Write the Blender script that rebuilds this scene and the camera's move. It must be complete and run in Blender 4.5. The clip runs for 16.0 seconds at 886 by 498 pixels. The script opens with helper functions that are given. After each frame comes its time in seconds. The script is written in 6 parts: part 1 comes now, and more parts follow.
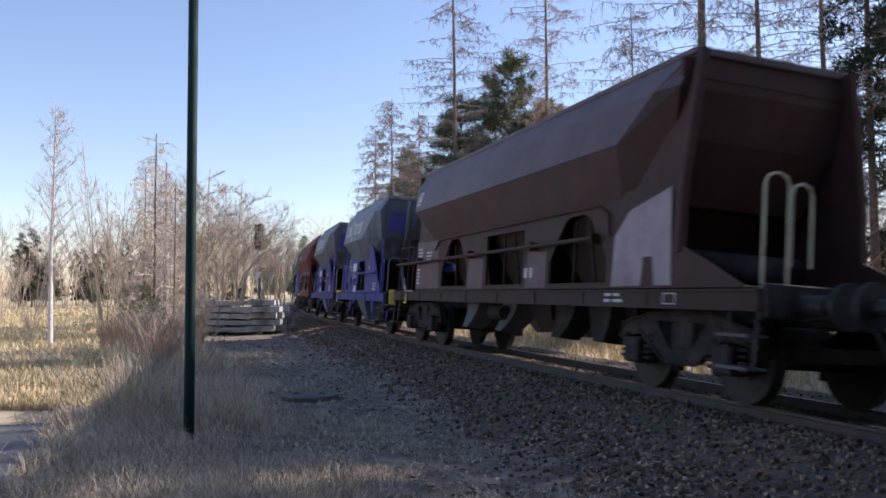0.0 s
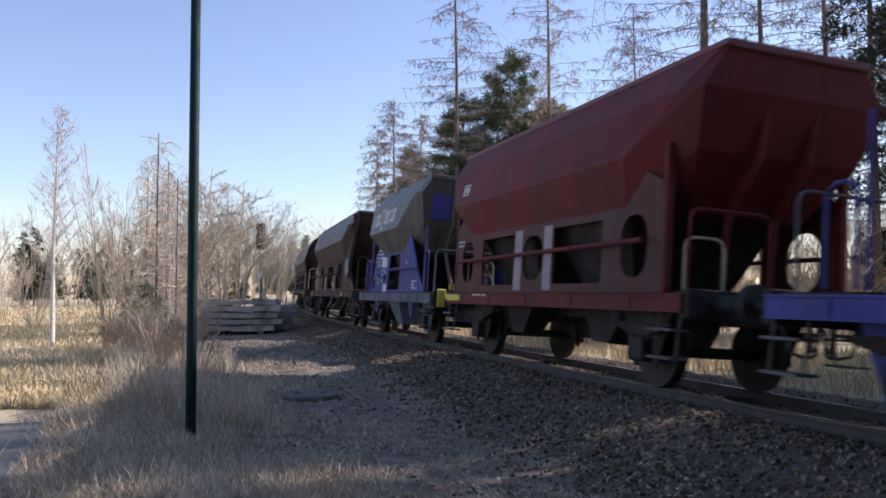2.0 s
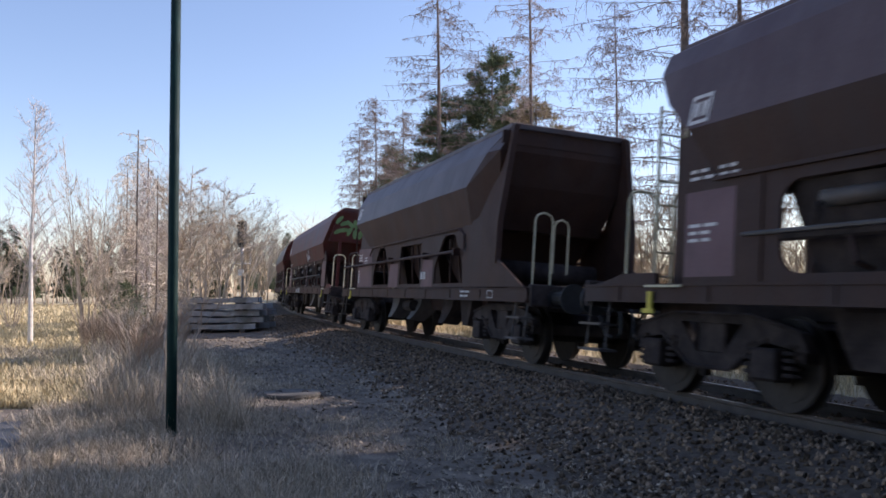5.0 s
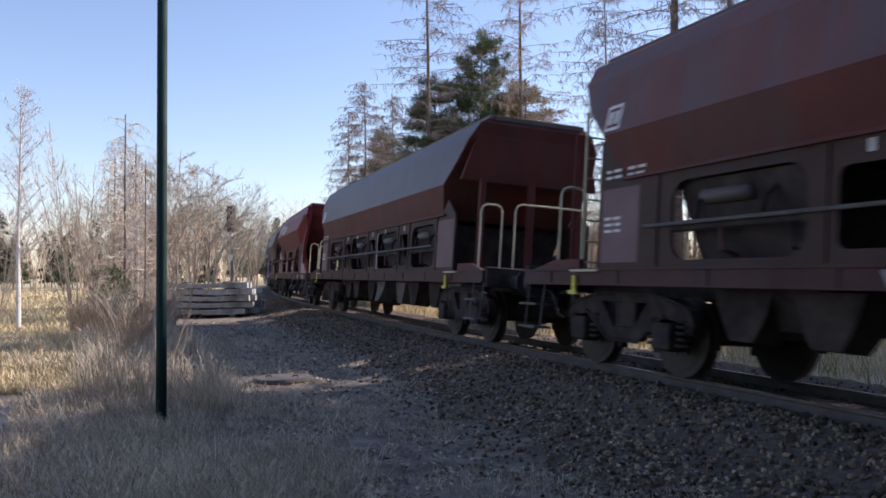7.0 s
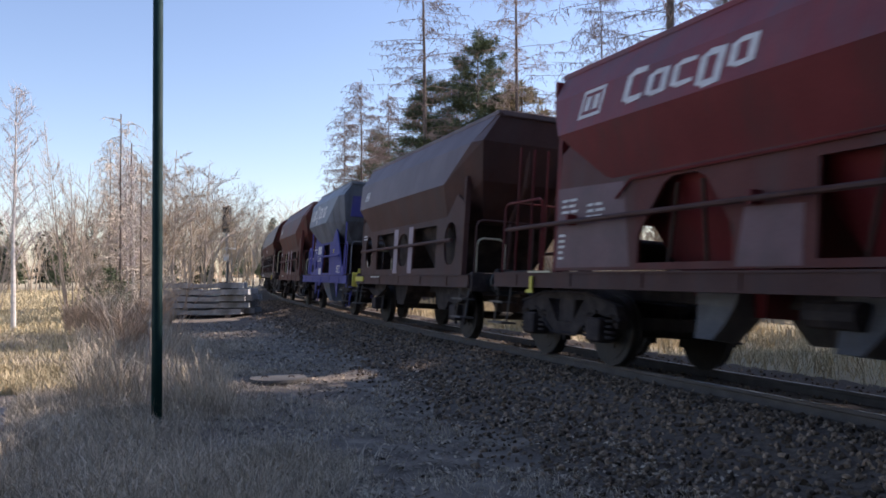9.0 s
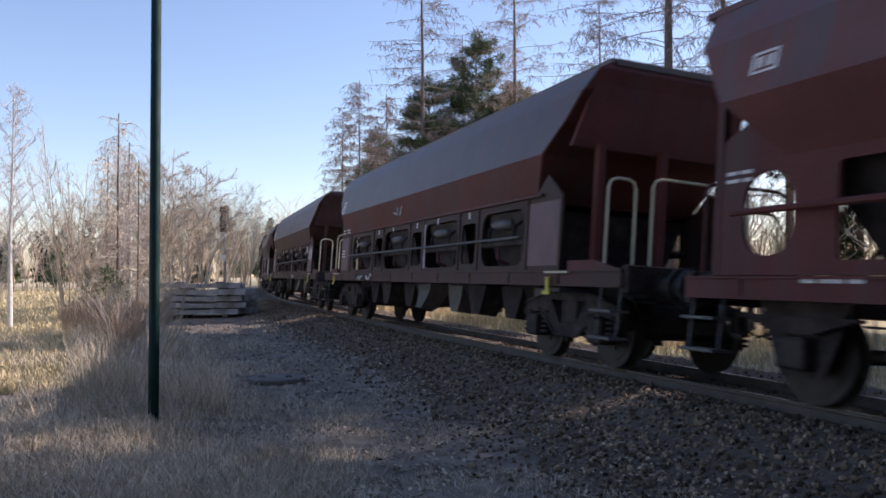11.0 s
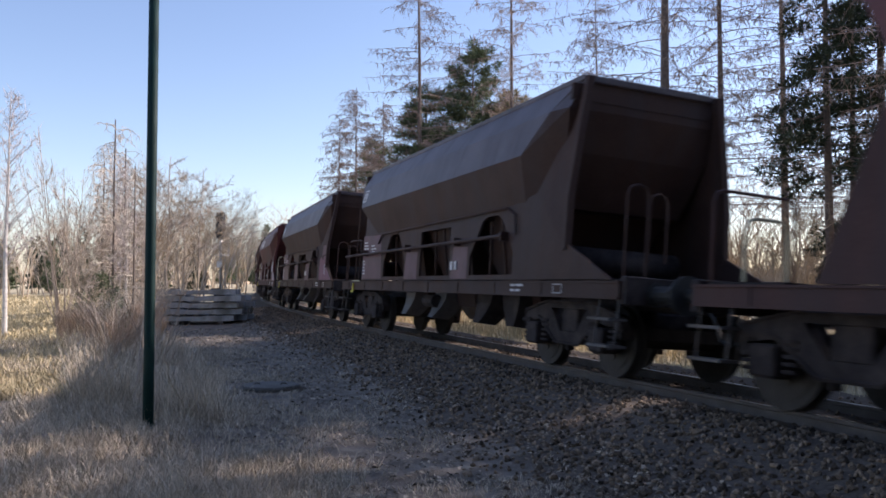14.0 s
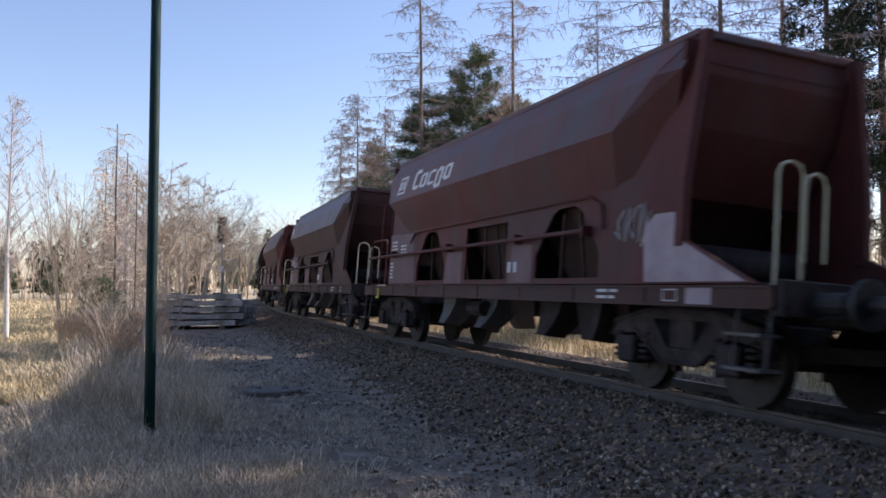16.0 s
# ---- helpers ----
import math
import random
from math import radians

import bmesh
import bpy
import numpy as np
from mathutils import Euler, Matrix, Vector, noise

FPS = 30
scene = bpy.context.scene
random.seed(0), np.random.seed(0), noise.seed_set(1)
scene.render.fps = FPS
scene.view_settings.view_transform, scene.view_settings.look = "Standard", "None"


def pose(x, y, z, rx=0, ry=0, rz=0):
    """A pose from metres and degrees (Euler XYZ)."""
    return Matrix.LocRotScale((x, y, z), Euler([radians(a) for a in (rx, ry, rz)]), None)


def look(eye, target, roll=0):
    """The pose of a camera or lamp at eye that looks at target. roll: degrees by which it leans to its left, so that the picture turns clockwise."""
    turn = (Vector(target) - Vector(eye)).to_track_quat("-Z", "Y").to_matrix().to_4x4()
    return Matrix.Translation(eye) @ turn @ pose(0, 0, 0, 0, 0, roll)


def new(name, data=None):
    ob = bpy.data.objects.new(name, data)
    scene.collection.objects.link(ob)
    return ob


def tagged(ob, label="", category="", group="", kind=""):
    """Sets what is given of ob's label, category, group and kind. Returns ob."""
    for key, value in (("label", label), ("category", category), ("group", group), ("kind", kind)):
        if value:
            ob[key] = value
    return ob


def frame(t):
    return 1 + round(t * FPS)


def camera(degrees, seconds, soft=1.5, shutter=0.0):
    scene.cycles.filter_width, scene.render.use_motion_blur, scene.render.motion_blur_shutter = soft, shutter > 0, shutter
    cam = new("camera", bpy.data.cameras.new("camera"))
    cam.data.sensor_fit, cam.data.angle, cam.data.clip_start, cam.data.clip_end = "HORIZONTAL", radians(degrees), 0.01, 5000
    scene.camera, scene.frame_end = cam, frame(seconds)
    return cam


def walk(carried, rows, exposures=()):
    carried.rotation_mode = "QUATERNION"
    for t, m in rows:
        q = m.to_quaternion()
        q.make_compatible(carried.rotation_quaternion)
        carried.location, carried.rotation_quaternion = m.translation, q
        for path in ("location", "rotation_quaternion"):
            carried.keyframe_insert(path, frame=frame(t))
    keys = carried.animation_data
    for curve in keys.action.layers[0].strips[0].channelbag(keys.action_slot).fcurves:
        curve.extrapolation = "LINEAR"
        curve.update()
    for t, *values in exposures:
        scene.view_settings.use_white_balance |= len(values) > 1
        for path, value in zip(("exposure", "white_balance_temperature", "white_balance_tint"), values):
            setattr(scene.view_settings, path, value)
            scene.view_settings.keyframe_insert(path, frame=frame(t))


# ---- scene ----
# ---------- camera: carried by hand on one spot, turning a little ----------
EYE = Vector((0, 0, 1.6))
TILT0 = 2.38


def aim(yaw, up, roll):
    """Pose of the camera: degrees to the right, up and clockwise from its rest heading along +y."""
    m = Matrix.Rotation(radians(-yaw), 4, "Z") @ Matrix.Rotation(radians(90 + up + TILT0), 4, "X") @ Matrix.Rotation(radians(-roll), 4, "Z")
    return Matrix.Translation(EYE) @ m


cam = camera(57, 16.0, soft=1.7, shutter=0.16)
PATH = [
    (0, -2.574, 0.588, 0.29), (0.5, -2.604, 0.561, 0.286), (1, -2.644, 0.562, 0.253), (1.5, -2.67, 0.588, 0.178),
    (2, -2.701, 0.569, 0.171), (2.5, -2.715, 0.625, 0.147), (3, -2.574, 0.585, 0.137), (3.5, -2.334, 0.622, 0.145),
    (4, -1.993, 0.696, 0.18), (6.5, -0.899, -0.509, 0.363), (7, -0.739, -0.688, 0.42), (7.5, -0.674, -0.66, 0.45),
    (8, -0.568, -0.717, 0.443), (8.5, -0.514, -0.775, 0.398), (9, -0.465, -0.664, 0.397), (11.5, -0.198, -0.612, 0.115),
    (12, -0.074, -0.539, -0.007), (12.5, 0.03, -0.302, -0.083), (13, 0.076, -0.192, -0.098), (13.5, 0.119, -0.203, -0.073),
    (14, -0.034, -0.104, -0.013), (14.5, 0.0, 0.0, 0.0), (15, -0.006, 0.105, -0.016), (15.5, -0.024, 0.169, 0.016),
    (16, -0.138, 0.216, -0.031)]
walk(cam, [(t, aim(a, b, c)) for t, a, b, c in PATH], exposures=[(0, 0.5, 6350, 23), (16, 0.5, 6350, 23)])

# ---------- daylight ----------
SUN_AZ, SUN_EL = 66.0, 32.5
world = bpy.data.worlds.new("sky")
world.use_nodes = True
scene.world = world
wn = world.node_tree.nodes
sky = wn.new("ShaderNodeTexSky")
sky.sky_type = "NISHITA"
sky.sun_disc = False
sky.sun_elevation, sky.sun_rotation = radians(SUN_EL), radians(SUN_AZ)
sky.air_density, sky.dust_density, sky.ozone_density = 1.0, 0.45, 1.5
world.node_tree.links.new(sky.outputs[0], wn["Background"].inputs[0])
wn["Background"].inputs[1].default_value = 0.14
sun_data = bpy.data.lights.new("sun", "SUN")
sun_data.energy, sun_data.angle, sun_data.color = 5.0, radians(0.53), (1.0, 0.93, 0.82)
sun = new("sun", sun_data)
az, el = radians(SUN_AZ), radians(SUN_EL)
sun.matrix_world = look((0, 0, 60), Vector((0, 0, 60)) - Vector((math.sin(az) * math.cos(el), math.cos(az) * math.cos(el), math.sin(el))))


# ---------- materials ----------
def mat(name, a, b, rough=0.85, metal=0.0, spec=0.5, scale=6.0, fine=60.0, bump=0.15, mix=0.5, c=None, cscale=0.7, cut=0.55, per_object=0.0, island=0.0, streak=False):
    """Two tones in patches and grain; c: a third tone in large stains."""
    m = bpy.data.materials.new(name)
    m.use_nodes = True
    nt = m.node_tree
    n, k = nt.nodes, nt.links.new
    p = n["Principled BSDF"]
    p.inputs["Roughness"].default_value, p.inputs["Metallic"].default_value = rough, metal
    p.inputs["Specular IOR Level"].default_value = spec
    co = n.new("ShaderNodeTexCoord")
    n1, n2 = n.new("ShaderNodeTexNoise"), n.new("ShaderNodeTexNoise")
    n1.inputs["Scale"].default_value, n1.inputs["Detail"].default_value = scale, 5
    n2.inputs["Scale"].default_value, n2.inputs["Detail"].default_value = fine, 3
    k(co.outputs["Object"], n1.inputs["Vector"]), k(co.outputs["Object"], n2.inputs["Vector"])
    add = n.new("ShaderNodeMath")
    add.operation = "MULTIPLY_ADD"
    k(n2.outputs[0], add.inputs[0])
    add.inputs[1].default_value = 0.5
    k(n1.outputs[0], add.inputs[2])
    ramp = n.new("ShaderNodeMapRange")
    ramp.inputs[1].default_value, ramp.inputs[2].default_value = 0.5, 1.0
    k(add.outputs[0], ramp.inputs[0])
    mx = n.new("ShaderNodeMix")
    mx.data_type = "RGBA"
    k(ramp.outputs[0], mx.inputs[0])
    mx.inputs[6].default_value, mx.inputs[7].default_value = (*a, 1), (*b, 1)
    col = mx.outputs[2]
    if c:
        n3 = n.new("ShaderNodeTexNoise")
        n3.inputs["Scale"].default_value, n3.inputs["Detail"].default_value, n3.inputs["Roughness"].default_value = cscale, 8, 0.65
        if streak:
            mp = n.new("ShaderNodeMapping")
            mp.inputs["Scale"].default_value = (2.2, 2.2, 0.3)
            k(co.outputs["Object"], mp.inputs[0]), k(mp.outputs[0], n3.inputs["Vector"])
        else:
            k(co.outputs["Object"], n3.inputs["Vector"])
        r3 = n.new("ShaderNodeMapRange")
        r3.inputs[1].default_value, r3.inputs[2].default_value, r3.inputs[4].default_value = cut - 0.08, cut + 0.12, mix * 1.6
        k(n3.outputs[0], r3.inputs[0])
        m3 = n.new("ShaderNodeMix")
        m3.data_type = "RGBA"
        k(r3.outputs[0], m3.inputs[0]), k(col, m3.inputs[6])
        m3.inputs[7].default_value = (*c, 1)
        col = m3.outputs[2]
    if per_object or island:
        src = n.new("ShaderNodeObjectInfo").outputs["Random"] if per_object else n.new("ShaderNodeNewGeometry").outputs["Random Per Island"]
        amp = per_object or island
        hv = n.new("ShaderNodeHueSaturation")
        rr = n.new("ShaderNodeMapRange")
        rr.inputs[3].default_value, rr.inputs[4].default_value = 1 - amp, 1 + amp
        k(src, rr.inputs[0]), k(rr.outputs[0], hv.inputs["Value"]), k(col, hv.inputs["Color"])
        col = hv.outputs[0]
    k(col, p.inputs["Base Color"])
    if bump:
        bp = n.new("ShaderNodeBump")
        bp.inputs["Strength"].default_value, bp.inputs["Distance"].default_value = bump, 0.02
        k(add.outputs[0], bp.inputs["Height"]), k(bp.outputs[0], p.inputs["Normal"])
    return m


M_GROUND = mat("dry_turf", (0.35, 0.28, 0.17), (0.56, 0.46, 0.29), 0.95, scale=3, fine=45, bump=0.8, c=(0.44, 0.38, 0.23), cscale=0.35, cut=0.5)
M_DIRT = mat("trodden_dirt", (0.085, 0.067, 0.052), (0.26, 0.213, 0.164), 0.95, scale=3.5, fine=30, bump=1.0, c=(0.36, 0.31, 0.24), cscale=2.2, cut=0.62)
M_LITTER = mat("leaf_litter", (0.12, 0.09, 0.065), (0.46, 0.38, 0.28), 0.9, scale=4, fine=40, bump=0, island=0.8)
M_BALLAST_BED = mat("ballast_bed", (0.06, 0.045, 0.033), (0.16, 0.122, 0.09), 0.95, scale=16, fine=40, bump=1.0)
M_STONE = mat("ballast_stone", (0.092, 0.064, 0.043), (0.295, 0.217, 0.15), 0.92, spec=0.25, scale=20, fine=90, bump=0.4, island=0.85)
M_STONE_ONE = mat("loose_stone", (0.092, 0.064, 0.043), (0.295, 0.217, 0.15), 0.92, spec=0.25, scale=20, fine=90, bump=0.4, per_object=0.85)
M_ASPHALT = mat("old_asphalt", (0.09, 0.09, 0.095), (0.15, 0.15, 0.155), 0.9, scale=5, fine=120, bump=0.35, c=(0.2, 0.18, 0.14), cscale=1.2)
M_RAIL = mat("rail_rust", (0.075, 0.058, 0.047), (0.135, 0.107, 0.088), 0.75, scale=4, fine=70, bump=0.2)
M_RAILTOP = mat("rail_running_face", (0.35, 0.34, 0.33), (0.5, 0.49, 0.47), 0.3, 1.0, scale=3, fine=40, bump=0.03)
M_SLEEPER = mat("sleeper_wood", (0.07, 0.055, 0.045), (0.15, 0.12, 0.1), 0.9, scale=8, fine=60, bump=0.5, per_object=0.25)
M_CONCRETE = mat("grey_concrete", (0.3024, 0.3024, 0.2952), (0.432, 0.432, 0.4176), 0.9, scale=5, fine=70, bump=0.3, c=(0.144, 0.1368, 0.1152), cscale=1.5, per_object=0.2)
M_POLE = mat("dark_green_paint", (0.005, 0.026, 0.024), (0.01, 0.043, 0.038), 0.65, spec=0.2, scale=3, fine=50, bump=0.08, c=(0.016, 0.03, 0.028))
M_BLACK = mat("black_steel", (0.012, 0.012, 0.012), (0.03, 0.03, 0.03), 0.6, scale=6, fine=60, bump=0.1)
M_GALV = mat("galvanised_steel", (0.28, 0.29, 0.30), (0.42, 0.43, 0.44), 0.5, 0.7, scale=6, fine=60, bump=0.08)
M_RUNNING = mat("running_gear_grime", (0.018, 0.0135, 0.0135), (0.05, 0.0385, 0.0375), 0.8, spec=0.3, scale=5, fine=40, bump=0.3, c=(0.087, 0.067, 0.061), cscale=2)
M_WHEEL = mat("wheel_steel", (0.025, 0.02, 0.017), (0.05, 0.04, 0.034), 0.6, 0.3, scale=6, fine=40, bump=0.15)
M_TREAD = mat("wheel_tread", (0.4, 0.39, 0.38), (0.55, 0.54, 0.52), 0.3, 1.0, scale=6, fine=40, bump=0.03)
M_CHUTE = mat("worn_chute_steel", (0.08, 0.078, 0.08), (0.15, 0.145, 0.145), 0.6, 0.2, scale=4, fine=40, bump=0.1, c=(0.1, 0.07, 0.05))
M_WHITE = mat("white_marking", (0.55, 0.54, 0.53), (0.78, 0.77, 0.76), 0.7, scale=8, fine=60, bump=0.03)
M_PATCH = mat("pale_repaint", (0.33, 0.25, 0.28), (0.43, 0.36, 0.39), 0.7, scale=3, fine=40, bump=0.05, c=(0.2, 0.11, 0.13))
M_FADED = mat("faded_repaint", (0.115, 0.05, 0.06), (0.165, 0.085, 0.1), 0.55, scale=2, fine=40, bump=0.05, c=(0.07, 0.045, 0.045))
M_ROSE = mat("rose_primer", (0.2, 0.085, 0.11), (0.28, 0.14, 0.17), 0.7, scale=3, fine=40, bump=0.05, c=(0.14, 0.06, 0.07))
M_OLDCONC = mat("dark_old_concrete", (0.1, 0.092, 0.08), (0.18, 0.168, 0.15), 0.92, scale=6, fine=60, bump=0.4, c=(0.07, 0.062, 0.05), cscale=2)
M_YELLOW = mat("yellow_paint", (0.6, 0.5, 0.05), (0.75, 0.65, 0.12), 0.6, scale=6, fine=50, bump=0.05)
M_HANDRAIL = mat("pale_yellow_rail", (0.5, 0.46, 0.3), (0.68, 0.63, 0.45), 0.55, scale=6, fine=60, bump=0.05)
M_GREENPAINT = mat("green_spray", (0.12, 0.22, 0.08), (0.25, 0.4, 0.18), 0.7, scale=4, fine=40, bump=0.02)
PAINT = {
    "brown": mat("brown_wagon_paint", (0.06, 0.0252, 0.0216), (0.096, 0.0468, 0.0408), 0.62, spec=0.22, scale=1.6, fine=30, bump=0.06, c=(0.066, 0.0432, 0.0432), cscale=0.5, cut=0.52, streak=True),
    "dark": mat("dark_brown_wagon_paint", (0.0462, 0.0231, 0.0182), (0.0756, 0.0434, 0.035), 0.62, spec=0.22, scale=1.6, fine=30, bump=0.06, c=(0.0588, 0.0434, 0.0434), cscale=0.5, cut=0.52, streak=True),
    "red": mat("traffic_red_wagon_paint", (0.125, 0.013, 0.016), (0.175, 0.024, 0.026), 0.62, spec=0.22, scale=1.6, fine=30, bump=0.05, c=(0.08, 0.026, 0.026), cscale=0.6, cut=0.54, streak=True),
    "oxide": mat("red_oxide_wagon_paint", (0.09, 0.0252, 0.0216), (0.138, 0.0408, 0.036), 0.62, spec=0.22, scale=1.6, fine=30, bump=0.06, c=(0.084, 0.054, 0.0516), cscale=0.5, cut=0.52, streak=True),
    "blue": mat("blue_wagon_paint", (0.055, 0.06, 0.23), (0.08, 0.086, 0.3), 0.62, spec=0.22, scale=1.6, fine=30, bump=0.05, c=(0.09, 0.09, 0.2), cscale=0.8, cut=0.58, streak=True),
    "slate": mat("slate_grey_wagon_paint", (0.105, 0.122, 0.15), (0.155, 0.175, 0.21), 0.62, spec=0.22, scale=1.6, fine=30, bump=0.05, c=(0.05, 0.05, 0.05), cscale=0.6, cut=0.56, streak=True),
    "olive": mat("dusty_olive_wagon_paint", (0.055, 0.054, 0.044), (0.09, 0.087, 0.075), 0.62, spec=0.22, scale=1.6, fine=30, bump=0.05, c=(0.14, 0.13, 0.11), cscale=0.6, cut=0.5, streak=True),
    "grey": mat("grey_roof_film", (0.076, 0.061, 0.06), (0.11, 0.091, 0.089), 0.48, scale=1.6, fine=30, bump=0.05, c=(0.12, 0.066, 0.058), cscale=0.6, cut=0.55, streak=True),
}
# Upper flanks: dust and fading, plus sky light put into the colour.
UPPER_TONE = {
    "brown": mat("dusty_skylit_brown_slope", (0.095, 0.06, 0.06), (0.14, 0.096, 0.098), 0.5, spec=0.4, scale=1.6, fine=30, bump=0.06, c=(0.085, 0.045, 0.045), cscale=0.7, cut=0.54, streak=True),
    "dark": mat("dusty_skylit_dark_slope", (0.09, 0.072, 0.078), (0.135, 0.112, 0.12), 0.5, spec=0.4, scale=1.6, fine=30, bump=0.06, c=(0.065, 0.045, 0.047), cscale=0.7, cut=0.54, streak=True),
    "red": mat("faded_skylit_red_slope", (0.19, 0.034, 0.042), (0.25, 0.06, 0.066), 0.52, spec=0.35, scale=1.6, fine=30, bump=0.06, c=(0.14, 0.07, 0.08), cscale=0.7, cut=0.5, streak=True),
    "oxide": mat("faded_skylit_oxide_slope", (0.135, 0.05, 0.043), (0.18, 0.075, 0.066), 0.55, spec=0.3, scale=1.6, fine=30, bump=0.06, c=(0.105, 0.088, 0.095), cscale=0.8, cut=0.49, streak=True),
    "slate": mat("dusty_skylit_slate_slope", (0.14, 0.165, 0.2), (0.19, 0.22, 0.26), 0.5, spec=0.4, scale=1.6, fine=30, bump=0.05, c=(0.1, 0.11, 0.12), cscale=0.7, cut=0.56, streak=True),
    "olive": mat("dusty_skylit_olive_slope", (0.13, 0.125, 0.12), (0.18, 0.175, 0.165), 0.5, spec=0.4, scale=1.6, fine=30, bump=0.05, c=(0.09, 0.085, 0.075), cscale=0.7, cut=0.5, streak=True),
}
UPPER_TONE["grey"], UPPER_TONE["plain_red"] = PAINT["grey"], PAINT["red"]
M_BARK = mat("larch_bark", (0.1, 0.077, 0.064), (0.22, 0.172, 0.145), 0.95, scale=8, fine=40, bump=0.8)
M_TWIG = mat("larch_twigs", (0.2, 0.15, 0.125), (0.37, 0.285, 0.24), 0.9, scale=8, fine=40, bump=0)
M_BIRCH = mat("birch_bark", (0.6, 0.55, 0.49), (0.8, 0.75, 0.69), 0.8, scale=6, fine=30, bump=0.3, c=(0.06, 0.05, 0.05), cscale=4, cut=0.6)
M_BRUSH = mat("bare_brush", (0.36, 0.27, 0.18), (0.56, 0.45, 0.32), 0.9, scale=5, fine=40, bump=0)
M_STEM = mat("grey_brown_stems", (0.34, 0.27, 0.21), (0.56, 0.47, 0.38), 0.9, scale=5, fine=40, bump=0)
M_DEADSTALK = mat("russet_stalks", (0.4, 0.29, 0.2), (0.6, 0.46, 0.34), 0.9, scale=5, fine=40, bump=0)
M_PALEBRUSH = mat("pale_brush", (0.46, 0.385, 0.3), (0.66, 0.575, 0.47), 0.9, scale=5, fine=40, bump=0)
M_BIRCHTWIG = mat("birch_twigs", (0.42, 0.36, 0.34), (0.6, 0.53, 0.5), 0.85, scale=5, fine=40, bump=0)
M_PINE = mat("pine_needles", (0.085, 0.115, 0.06), (0.17, 0.2, 0.1), 0.8, scale=2, fine=20, bump=0, island=0.4)
M_PINE_OLD = mat("olive_needles", (0.25, 0.205, 0.105), (0.4, 0.33, 0.18), 0.8, scale=2, fine=20, bump=0, island=0.35)
M_SPRUCE = mat("spruce_needles", (0.02, 0.032, 0.016), (0.05, 0.07, 0.035), 0.8, scale=2, fine=20, bump=0, island=0.35)
M_STRAW = mat("dry_grass", (0.42, 0.345, 0.25), (0.68, 0.575, 0.435), 0.9, scale=1, fine=20, bump=0, island=0.45)
M_STRAW_GOLD = mat("golden_dry_grass", (0.5, 0.4, 0.22), (0.72, 0.6, 0.38), 0.9, scale=1, fine=20, bump=0, island=0.35)


# ---------- mesh helpers ----------
class MB:
    """Collects vertices and faces of one mesh."""

    def __init__(self):
        self.v, self.f = [], []

    def add(self, verts, faces):
        o = len(self.v)
        self.v += [tuple(p) for p in verts]
        self.f += [tuple(i + o for i in q) for q in faces]
        return self

    def box(self, x0, x1, y0, y1, z0, z1, ch=0.0):
        if ch <= 0:
            v = [(x, y, z) for z in (z0, z1) for y in (y0, y1) for x in (x0, x1)]
            return self.add(v, [(0, 2, 3, 1), (4, 5, 7, 6), (0, 1, 5, 4), (2, 6, 7, 3), (0, 4, 6, 2), (1, 3, 7, 5)])
        rings = []
        for z, i in ((z0, ch), (z0 + ch, 0), (z1 - ch, 0), (z1, ch)):
            a, b, c, d, e = x0 + i, x1 - i, y0 + i, y1 - i, ch * 0.6
            rings.append([(a + e, c, z), (b - e, c, z), (b, c + e, z), (b, d - e, z), (b - e, d, z), (a + e, d, z), (a, d - e, z), (a, c + e, z)])
        return self.loft(rings)

    def loft(self, rings, cap=True):
        n = len(rings[0])
        v = [p for r in rings for p in r]
        f = []
        for i in range(len(rings) - 1):
            for j in range(n):
                a, b = i * n + j, i * n + (j + 1) % n
                f.append((a, b, b + n, a + n))
        if cap:
            f.append(tuple(reversed(range(n))))
            f.append(tuple(range((len(rings) - 1) * n, len(rings) * n)))
        return self.add(v, f)

    def prism(self, poly, y0, y1):
        """A polygon in x, z, thick from y0 to y1."""
        return self.loft([[(x, y0, z) for x, z in poly], [(x, y1, z) for x, z in poly]])

    def tube(self, path, r, n=6, r1=None):
        path = [Vector(p) for p in path]
        rings = []
        for i, p in enumerate(path):
            d = (path[min(i + 1, len(path) - 1)] - path[max(i - 1, 0)]).normalized()
            u = d.cross(Vector((0.31, 0.22, 0.92)) if abs(d.z) < 0.9 else Vector((1, 0.1, 0))).normalized()
            w = d.cross(u)
            rad = r if r1 is None else r + (r1 - r) * i / max(1, len(path) - 1)
            rings.append([p + rad * (math.cos(2 * math.pi * j / n) * u + math.sin(2 * math.pi * j / n) * w) for j in range(n)])
        return self.loft(rings)

    def disc(self, c, r, y0, y1, n=20, inner=0.0):
        """A wheel-like disc about the y axis."""
        ring = [(c[0] + r * math.cos(2 * math.pi * j / n), c[1] + r * math.sin(2 * math.pi * j / n)) for j in range(n)]
        return self.loft([[(x, y0, z) for x, z in ring], [(x, y1, z) for x, z in ring]])

    def mesh(self, name, material, smooth=False):
        me = bpy.data.meshes.new(name)
        me.from_pydata(self.v, [], self.f)
        for m in material if isinstance(material, (list, tuple)) else [material]:
            me.materials.append(m)
        if smooth:
            me.polygons.foreach_set("use_smooth", [True] * len(me.polygons))
        bm = bmesh.new()
        bm.from_mesh(me)
        bmesh.ops.recalc_face_normals(bm, faces=bm.faces)
        bm.to_mesh(me)
        bm.free()
        return me


